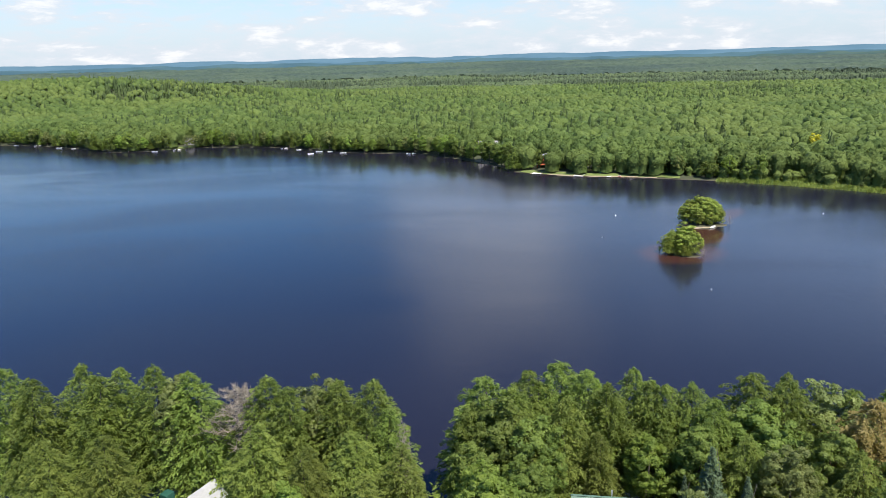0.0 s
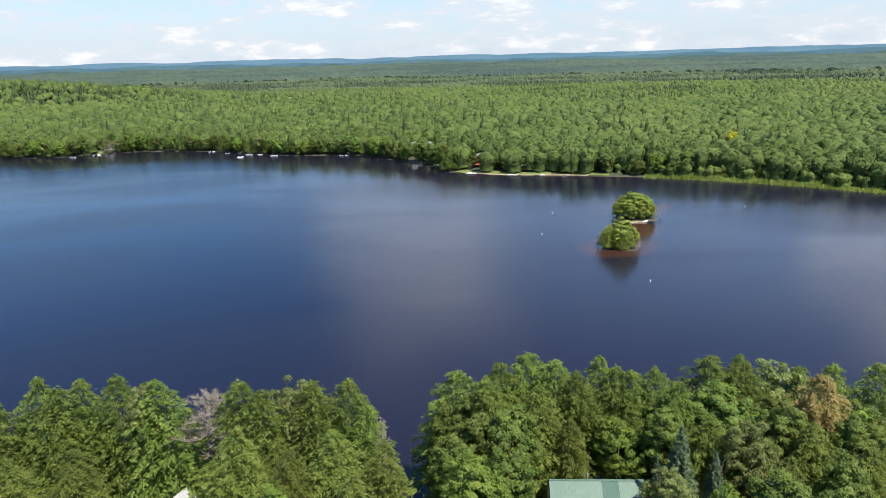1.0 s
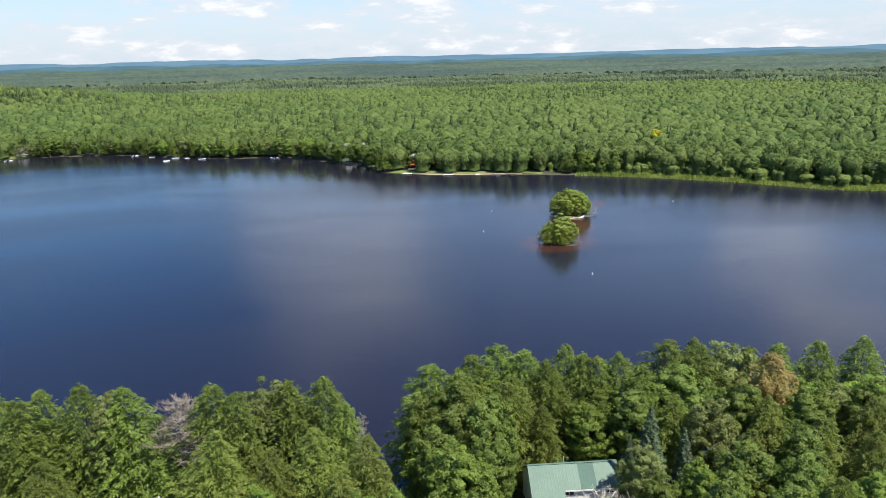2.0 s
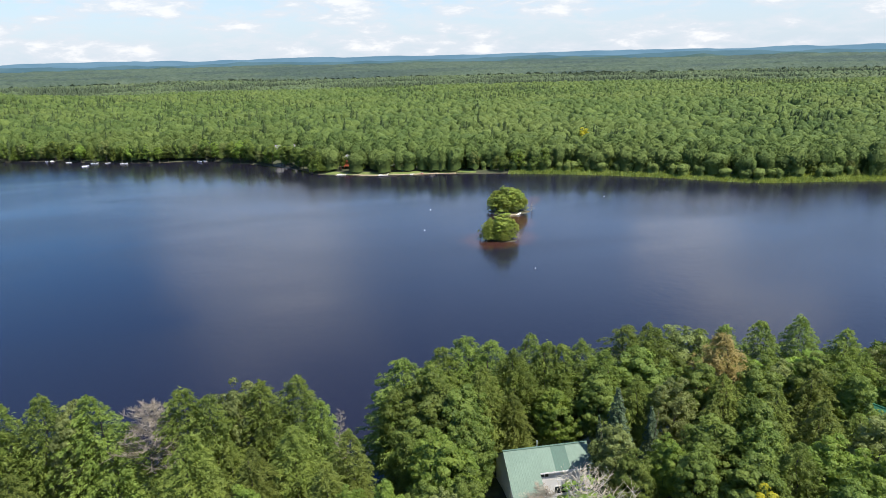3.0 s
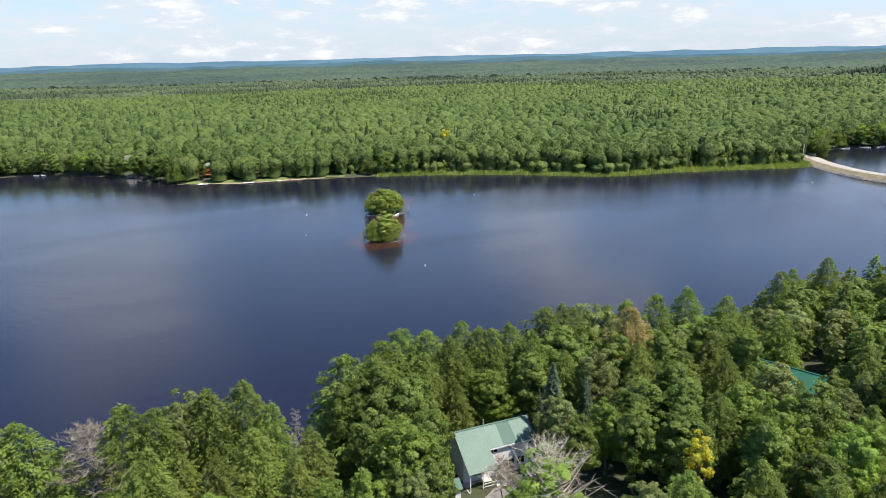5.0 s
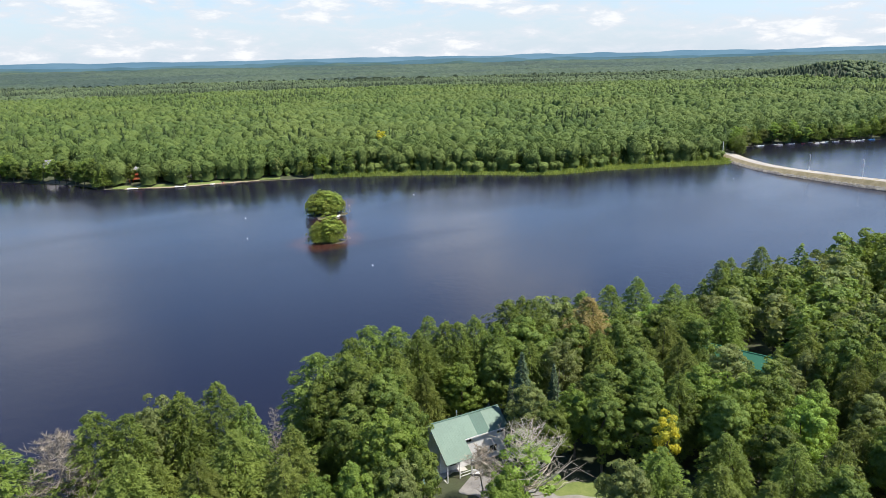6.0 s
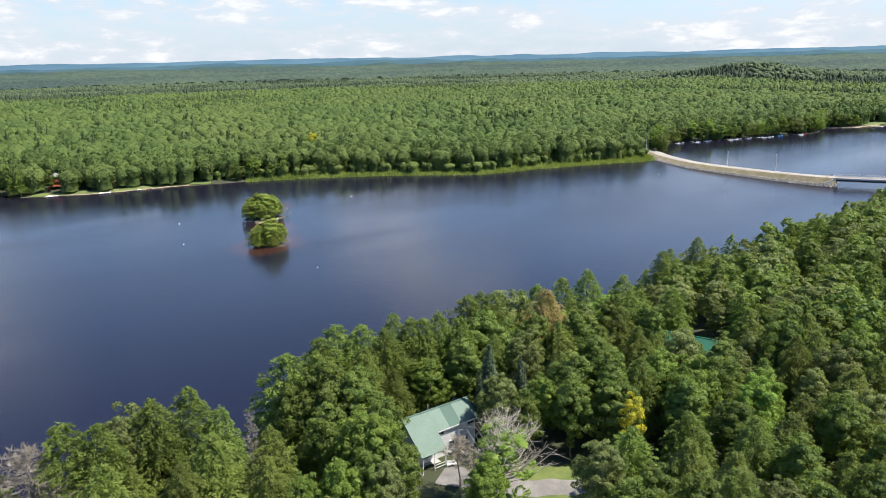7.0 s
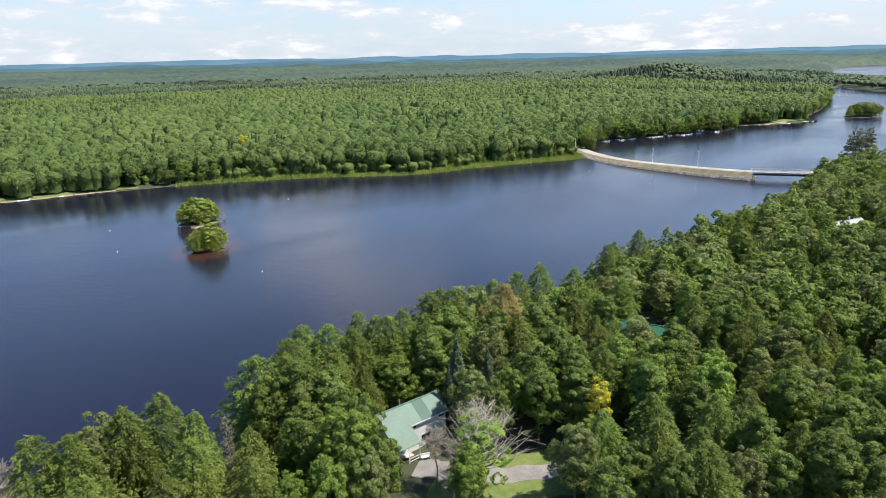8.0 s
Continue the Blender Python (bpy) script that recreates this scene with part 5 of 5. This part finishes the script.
# landing places along the far shore, to the west
for k, (bx, by, bt) in enumerate(((-137, 598, -80), (-100, 569, -70), (-91, 565, -75), (-79, 557, -60), (-26, 541, -60), (-120, 583, -80), (-232, 605, -80), (-245, 597, -85), (-335, 634, -60), (-352, 644, -65), (-388, 668, -80), (-412, 676, -85))):
    if k % 3 == 2:
        raft(bx, by, bt + 90, 2.2, 4.0, M_DECK)
    else:
        boat(bx, by - 2.5, bt + 70 * (k % 2), 5.4)
        if k % 2 == 0:
            dock(bx + 3, by + 3.0, -88 + 5 * (k % 4), 6.5, 1.6, 2.2)
# moorings round the bay
bay_items = ((488, 279, 0), (500, 272.5, 1), (508, 268, 2), (516, 264.5, 0), (527, 260, 1), (536, 255.5, 3), (546, 251, 0), (556, 246, 1), (566, 242.5, 4), (583, 235.5, 0), (592, 232.5, 5), (474, 282.5, 1))
for bx, by, bk in bay_items:
    if bk == 0:
        dock(bx, by, -112, 6.5, 1.7, 2.2)
        boat(bx + 3.2, by - 5.0, 60)
    elif bk == 1:
        boat(bx, by - 3.0, -30, 5.6)
        raft(bx - 3, by - 1.8, 70, 1.8, 4.2, M_DECK)
    elif bk == 2:
        boat(bx, by - 3.0, 40, 5.0, M_RED, None, "red motorboat moored in the bay")
    elif bk == 3:
        boat(bx, by - 3.0, -15, 6.2)
    elif bk == 4:
        boat(bx, by - 3.2, -20, 6.0, M_BLUE, M_BLUE, "motorboat under a bright blue tarpaulin")
    else:
        boat(bx, by - 2.8, -40, 4.8, M_RED, None, "red motorboat moored in the bay")
dock(684, 206, -60, 9, 2.2, 3.5)
dock(716, 193, -40, 14, 2.0, 3.5)
boat(690, 196, 15, 7.0, M_NAVY, M_NAVY, "dark motorboat moored at the point")
boat(728, 184, 15, 8.0, M_NAVY, M_NAVY, "dark motorboat moored at the point")
boat(720, 187, 15, 7.0, M_NAVY, M_NAVY, "dark motorboat moored at the point")


# ---------------- houses ----------------
def slab(pts, thick):
    """A plate with these corner points, given thickness downwards."""
    bm = bmesh.new()
    top = [bm.verts.new(p) for p in pts]
    low = [bm.verts.new((p[0], p[1], p[2] - thick)) for p in pts]
    bm.faces.new(top)
    bm.faces.new(low[::-1])
    n = len(pts)
    for k in range(n):
        bm.faces.new((top[k], low[k], low[(k + 1) % n], top[(k + 1) % n]))
    return bm


def window(parent, x, y, z, w, h, turn, name="window"):
    """A framed pane, facing -y before it is turned."""
    fr = bmesh.new()
    for lo, hi in (((-w / 2 - 0.09, -0.06, -0.09), (w / 2 + 0.09, 0.04, 0)), ((-w / 2 - 0.09, -0.06, h), (w / 2 + 0.09, 0.04, h + 0.09)),
                   ((-w / 2 - 0.09, -0.06, 0), (-w / 2, 0.04, h)), ((w / 2, -0.06, 0), (w / 2 + 0.09, 0.04, h)), ((-0.03, -0.05, 0), (0.03, 0.04, h))):
        add_box(fr, lo, hi)
    m = pose(x, y, z, 0, 0, turn)
    f = part(name, fr, M_WHITE, parent, "", m)
    part("pane", box((-w / 2, -0.02, 0), (w / 2, 0.02, h)), M_GLASS, f, "dark glass")
    return f


def gable_walls(parent, L, W, zf, ze, zr, mat, label=""):
    """Four walls under a gable roof: L along the ridge, W across."""
    t = 0.16
    part("wall", box((t, -W / 2, zf), (L - t, -W / 2 + t, ze)), mat, parent, label)
    part("wall", box((t, W / 2 - t, zf), (L - t, W / 2, ze)), mat, parent, label)
    for x in (0, L - t):
        bm = bmesh.new()
        pts = [(x, -W / 2, zf), (x, W / 2, zf), (x, W / 2, ze), (x, 0, zr), (x, -W / 2, ze)]
        a = [bm.verts.new(p) for p in pts]
        b = [bm.verts.new((p[0] + t, p[1], p[2])) for p in pts]
        bm.faces.new(a[::-1]), bm.faces.new(b)
        for k in range(5):
            bm.faces.new((a[k], a[(k + 1) % 5], b[(k + 1) % 5], b[k]))
        part("gable_wall", bm, mat, parent, label)


def cottage(name, label, x, y, z, turn, L, W, zf, ze, zr, wall, roof, over=0.5, windows=3, chimney=True):
    h = thing(name, label, "house", "cottages", m=pose(x, y, z, 0, 0, turn))
    gable_walls(h, L, W, zf, ze, zr - 0.12, wall)
    k = (zr - ze) / (W / 2)
    for s in (-1, 1):
        part("roof", slab([(-over, 0, zr), (L + over, 0, zr), (L + over, s * (W / 2 + over), zr - k * (W / 2 + over)), (-over, s * (W / 2 + over), zr - k * (W / 2 + over))], 0.12), roof, h)
    part("ridge_cap", box((-over - 0.02, -0.14, zr - 0.02), (L + over + 0.02, 0.14, zr + 0.07), 0.02), roof, h)
    for i in range(windows):
        xx = L * (i + 0.7) / (windows + 0.4)
        window(h, xx, -W / 2 - 0.005, zf + 1.0, 1.3, 1.1, 0)
    window(h, L + 0.005, 0, zf + 1.0, 1.5, 1.2, 90)
    window(h, -0.005, 0, zf + 1.0, 1.5, 1.2, -90)
    if chimney:
        c = part("chimney", box((L * 0.6, 0.6, zr - 1.2), (L * 0.6 + 0.6, 1.2, zr + 0.7), 0.02), M_CONCRETE, h)
    return h


def main_house():
    """Cottage with a patched green metal roof that sweeps down over a porch."""
    h = thing("lake_house", "white two-storey cottage with a patched green metal roof", "house", "cottages", m=pose(17.6, 78.0, 8.3, 0, 0, -8.6))
    L, S, N, P = 12.0, 2.75, -5.2, 5.45
    zr, k = 7.1, 0.70
    zw, zn = zr - k * S - 0.13, zr + k * N - 0.13
    t = 0.16
    part("wall", box((4.35, -S, -0.6), (L - 0.2 - t, -S + t, zw)), M_WHITE, h, "white siding")
    part("wall", box((0.2 + t, -N - t, -1.5), (L - 0.2 - t, -N, zn)), M_WHITE, h)
    part("wall", box((0.2 + t, -S - 0.0, -0.6), (4.35, -S + t, zw)), M_WHITE, h)
    for x in (0.2, L - 0.2 - t):
        bm = bmesh.new()
        pts = [(x, -S, -1.5), (x, -N, -1.5), (x, -N, zn), (x, 0, zr - 0.14), (x, -S, zw)]
        a = [bm.verts.new(p) for p in pts]
        b = [bm.verts.new((p[0] + t, p[1], p[2])) for p in pts]
        bm.faces.new(a), bm.faces.new(b[::-1])
        for q in range(5):
            bm.faces.new((a[q], b[q], b[(q + 1) % 5], a[(q + 1) % 5]))
        part("gable_wall", bm, M_WHITE, h)
    bm = bmesh.new()
    pts = [(4.2, -S - 0.01, 2.2), (4.2, -S - 0.01, zw - 0.05), (4.2, -P + 0.1, zr - k * (P - 0.1) - 0.16)]
    a = [bm.verts.new(p) for p in pts]
    b = [bm.verts.new((p[0] - 0.12, p[1], p[2])) for p in pts]
    bm.faces.new(a), bm.faces.new(b[::-1])
    for q in range(3):
        bm.faces.new((a[q], b[q], b[(q + 1) % 3], a[(q + 1) % 3]))
    part("porch_cheek", bm, M_WHITE, h)

    def sheet(u0, u1, v1, mat, label, sgn=-1):
        """One run of ribbed roofing from the ridge to the eave."""
        bm = bmesh.new()
        n = max(1, round((u1 - u0) / 0.45))
        w = (u1 - u0) / n
        prof = [(u0, 0.0)]
        for q in range(n):
            c = u0 + (q + 0.5) * w
            prof += [(c - 0.04, 0.0), (c - 0.015, 0.009), (c + 0.015, 0.009), (c + 0.04, 0.0)]
        prof.append((u1, 0.0))
        prof += [(u1, -0.07), (u0, -0.07)]
        a = [bm.verts.new((u, 0, zr + dz)) for u, dz in prof]
        b = [bm.verts.new((u, sgn * v1, zr - k * v1 + dz)) for u, dz in prof]
        bm.faces.new(a), bm.faces.new(b[::-1])
        for q in range(len(prof)):
            bm.faces.new((a[q], b[q], b[(q + 1) % len(prof)], a[(q + 1) % len(prof)]))
        bmesh.ops.recalc_face_normals(bm, faces=bm.faces[:])
        return part("roof_sheet", bm, mat, h, label)

    sheet(-0.15, 4.4, P + 0.15, M_ROOF, "pale green ribbed metal")
    sheet(4.404, 6.7, S + 0.35, M_ROOF, "pale green ribbed metal")
    sheet(6.704, 8.9, S + 0.35, M_ROOF2, "deeper green metal patch")
    sheet(8.904, L + 0.25, S + 0.35, M_ROOF, "pale green ribbed metal")
    sheet(-0.15, L + 0.25, -N + 0.5, M_ROOF, "pale green ribbed metal", 1)
    part("ridge_cap", box((-0.2, -0.16, zr + 0.0), (L + 0.3, 0.16, zr + 0.07), 0.02), M_ROOF, h)
    part("fascia", box((4.42, -S - 0.42, zr - k * (S + 0.35) - 0.22), (L + 0.25, -S - 0.36, zr - k * (S + 0.35) - 0.02)), M_WHITE, h)
    part("porch_beam", box((-0.1, -P + 0.02, zr - k * P - 0.30), (4.35, -P + 0.14, zr - k * P - 0.09)), M_WHITE, h)
    for x in (0.05, 2.1, 4.15):
        part("porch_post", box((x, -P + 0.02, -0.4), (x + 0.12, -P + 0.14, zr - k * P - 0.302), 0.01), M_WHITE, h)
    part("porch_floor", box((-0.1, -P - 0.1, -0.4), (4.4, -S - 0.005, 0.12), 0.02), M_GREYSIDE, h)
    for z in (0.45, 0.95):
        part("porch_rail", box((2.22, -P + 0.05, z), (4.15, -P + 0.11, z + 0.09)), M_WHITE, h)
    for x in (5.1,):
        window(h, x, -S - 0.005, zw - 1.05, 1.2, 0.75, 0)
    window(h, 10.9, -S - 0.005, zw - 1.0, 1.2, 0.7, 0)
    window(h, 5.2, -S - 0.005, 0.9, 0.8, 1.2, 0)
    window(h, 7.6, -S - 0.005, 1.1, 1.9, 1.15, 0)
    window(h, 9.6, -S - 0.005, 1.1, 1.3, 1.15, 0)
    window(h, 2.4, -S - 0.005, 0.9, 1.2, 1.1, 0)
    bm = bmesh.new()
    add_tube(bm, [(5.0, 0.5, zr - 0.6), (5.0, 0.5, zr + 0.2), (5.0, 0.5, zr + 0.75)], [0.09, 0.09, 0.09], 8)
    part("vent_pipe", bm, M_STEEL, h)
    return h


main_house()


def bench(x, y, z, turn):
    b = thing("porch_bench", "white slatted garden bench beside the porch", "bench", m=pose(x, y, z, 0, 0, turn))
    part("seat", box((-0.75, -0.25, 0.40), (0.75, 0.25, 0.46), 0.01), M_WHITE, b)
    part("backrest", box((-0.75, 0.22, 0.46), (0.75, 0.28, 0.95), 0.01), M_WHITE, b)
    for px, py in ((-0.7, -0.2), (0.7, -0.2), (-0.7, 0.2), (0.7, 0.2)):
        part("leg", box((px - 0.04, py - 0.04, -0.1), (px + 0.04, py + 0.04, 0.398)), M_WHITE, b)
    return b


def shed(name, label, x, y, z, turn, L, W, zw, zr, wall, roof):
    s = thing(name, label, "shed", m=pose(x, y, z, 0, 0, turn))
    gable_walls(s, L, W, -0.8, zw, zr - 0.1, wall)
    k = (zr - zw) / (W / 2)
    for q in (-1, 1):
        part("roof", slab([(-0.3, 0, zr), (L + 0.3, 0, zr), (L + 0.3, q * (W / 2 + 0.3), zr - k * (W / 2 + 0.3)), (-0.3, q * (W / 2 + 0.3), zr - k * (W / 2 + 0.3))], 0.09), roof, s)
    part("door", box((L * 0.35, -W / 2 - 0.05, 0.0), (L * 0.35 + 0.9, -W / 2 - 0.004, 2.0), 0.01), M_GREYSIDE, s)
    return s


bench(21.4, 71.2, ground_at(21.4, 71.2) + 0.1, -30)
shed("garden_shed", "small white shed with a green roof beside the cottage", 12.8, 74.2, ground_at(13.5, 73.5), -10, 2.6, 2.4, 1.7, 2.5, M_WHITE, M_ROOF2)
boathouse = shed("lakeside_shed", "lakeside shed with a bright white metal roof", -36.5, 84.5, 5.2, 62, 7.0, 4.6, 3.4, 5.4, M_GREYSIDE, M_TIN)
part("chimney", box((0.6, 2.6, 2.0), (2.1, 4.0, 5.6), 0.04), M_ROOF2, boathouse, "green boxed flue with a dark cap")
cottage("lake_house", "cottage with a long deep green metal roof among trees", 77.6, 72.5, ground_at(79, 66), -76, 15.0, 7.0, -0.8, 3.6, 6.4, M_WHITE, M_ROOF3, chimney=False)
cottage("brown_cottage", "cottage with a white metal roof and red-brown walls", 191, 52, ground_at(196, 49) + 1.2, -25, 12.0, 8.0, -2.5, 4.2, 7.0, M_REDWOOD, M_TIN)
cottage("grey_cottage", "grey shingled cottage with dormered white gable", 27.5, 524, ground_at(34, 522), -6, 14.0, 9.0, -1.0, 4.0, 8.0, M_GREYSIDE, M_SHINGLE)
cottage("white_cottage", "small white cottage with a grey gable behind the docks", 113.5, 430.0, ground_at(112, 432), -60, 6.5, 6.5, -0.6, 3.0, 5.4, M_WHITE, M_SHINGLE, chimney=False)
cottage("timber_cottage", "dark timber cottage half hidden behind trees", 86, 432.5, ground_at(88, 433), -18, 9.0, 6.0, -0.6, 2.5, 4.2, M_BROWNWOOD, M_SHINGLE, chimney=False)
cottage("small_cottage", "pale cottage hidden in the far trees", -232, 633, ground_at(-228, 633), -5, 9.0, 7.0, -0.6, 3.2, 5.4, M_GREYSIDE, M_SHINGLE, chimney=False)


def tree_house():
    """Orange-red timber lookout with a deck."""
    x, y = 66.0, 446.0
    t = thing("timber_lookout", "orange-red timber lookout with a raised deck", "gazebo", m=pose(x, y, ground_at(x, y), 0, 0, -15))
    for px in (-2.4, 2.4):
        for py in (-2.2, 2.2):
            part("post", box((px - 0.14, py - 0.14, -0.5), (px + 0.14, py + 0.14, 7.0), 0.02), M_REDWOOD, t)
    part("lower_deck", box((-3.6, -3.8, 1.6), (3.6, 2.6, 1.85), 0.03), M_REDWOOD, t)
    part("upper_deck", box((-2.8, -2.6, 4.2), (2.8, 2.6, 4.42), 0.03), M_REDWOOD, t)
    for z in (2.3, 2.75, 4.85, 5.25):
        w = 3.5 if z < 4 else 2.75
        part("railing", box((-w, -(w + 0.2) if z < 4 else -2.55, z), (w, -(w + 0.05) if z < 4 else -2.42, z + 0.14)), M_REDWOOD, t)
    part("wall", box((-2.2, -0.6, 1.86), (2.2, 2.3, 4.19)), M_BROWNWOOD, t)
    bm = bmesh.new()
    bmesh.ops.create_cone(bm, cap_ends=True, segments=4, radius1=4.3, radius2=0.1, depth=1.9, matrix=Matrix.Translation((0, 0, 7.95)) @ Matrix.Rotation(radians(45), 4, "Z"))
    part("roof", bm, M_SHINGLE, t)
    bm = bmesh.new()
    add_box(bm, (-4.6, -4.6, 0), (-3.9, -3.8, 1.7))
    part("stair", bm, M_REDWOOD, t)
    return t


tree_house()


def play_slide(x, y):
    t = thing("play_slide", "turquoise play slide on the lawn", "slide", m=pose(x, y, ground_at(x, y) + 0.1, 0, 0, -80) @ Matrix.Scale(0.7, 4))
    bm = bmesh.new()
    pts = [(-1.9, 0.25), (-1.2, 0.4), (0.0, 1.5), (0.8, 2.2), (1.5, 2.3)]
    rows = [[bm.verts.new((px, yy, pz + dz)) for yy, dz in ((-0.45, 0.25), (-0.4, 0), (0.4, 0), (0.45, 0.25))] for px, pz in pts]
    for a, b in zip(rows, rows[1:]):
        for k in range(3):
            bm.faces.new((a[k], a[k + 1], b[k + 1], b[k]))
    bmesh.ops.solidify(bm, geom=bm.faces[:], thickness=0.06)
    part("chute", bm, M_TEAL, t)
    for yy in (-0.45, 0.45):
        part("leg", box((1.35, yy - 0.06, -0.2), (1.5, yy + 0.06, 2.9), 0.01), M_TEAL, t)
    part("roof", box((0.7, -0.7, 2.9), (2.0, 0.7, 3.0), 0.02), M_TEAL, t)
    return t


play_slide(95.5, 418.5)

# drive and lawn by the house
ribbon("driveway", curve_through([(19.0, 71.0), (20.6, 67.5), (22.5, 63), (25.2, 59), (29.5, 54.5), (36, 49.5)], 8), np.linspace(2.5, 1.9, 41), 0.10, M_GRAVEL, "pale gravel driveway leading to the cottage", "driveway", wobble=0.35, across=5)
ribbon("house_lawn", curve_through([(17, 66), (20, 59), (24, 54), (30, 50)], 8), 3.0, 0.06, M_GRASS, "sunlit patch of mown grass by the drive", "lawn", wobble=0.4, across=5)
ribbon("verge", curve_through([(26.5, 63.5), (29.5, 59.5), (34, 56)], 8), 2.2, 0.06, M_GRASS, "grass verge above the drive", "lawn", wobble=0.4, across=5)
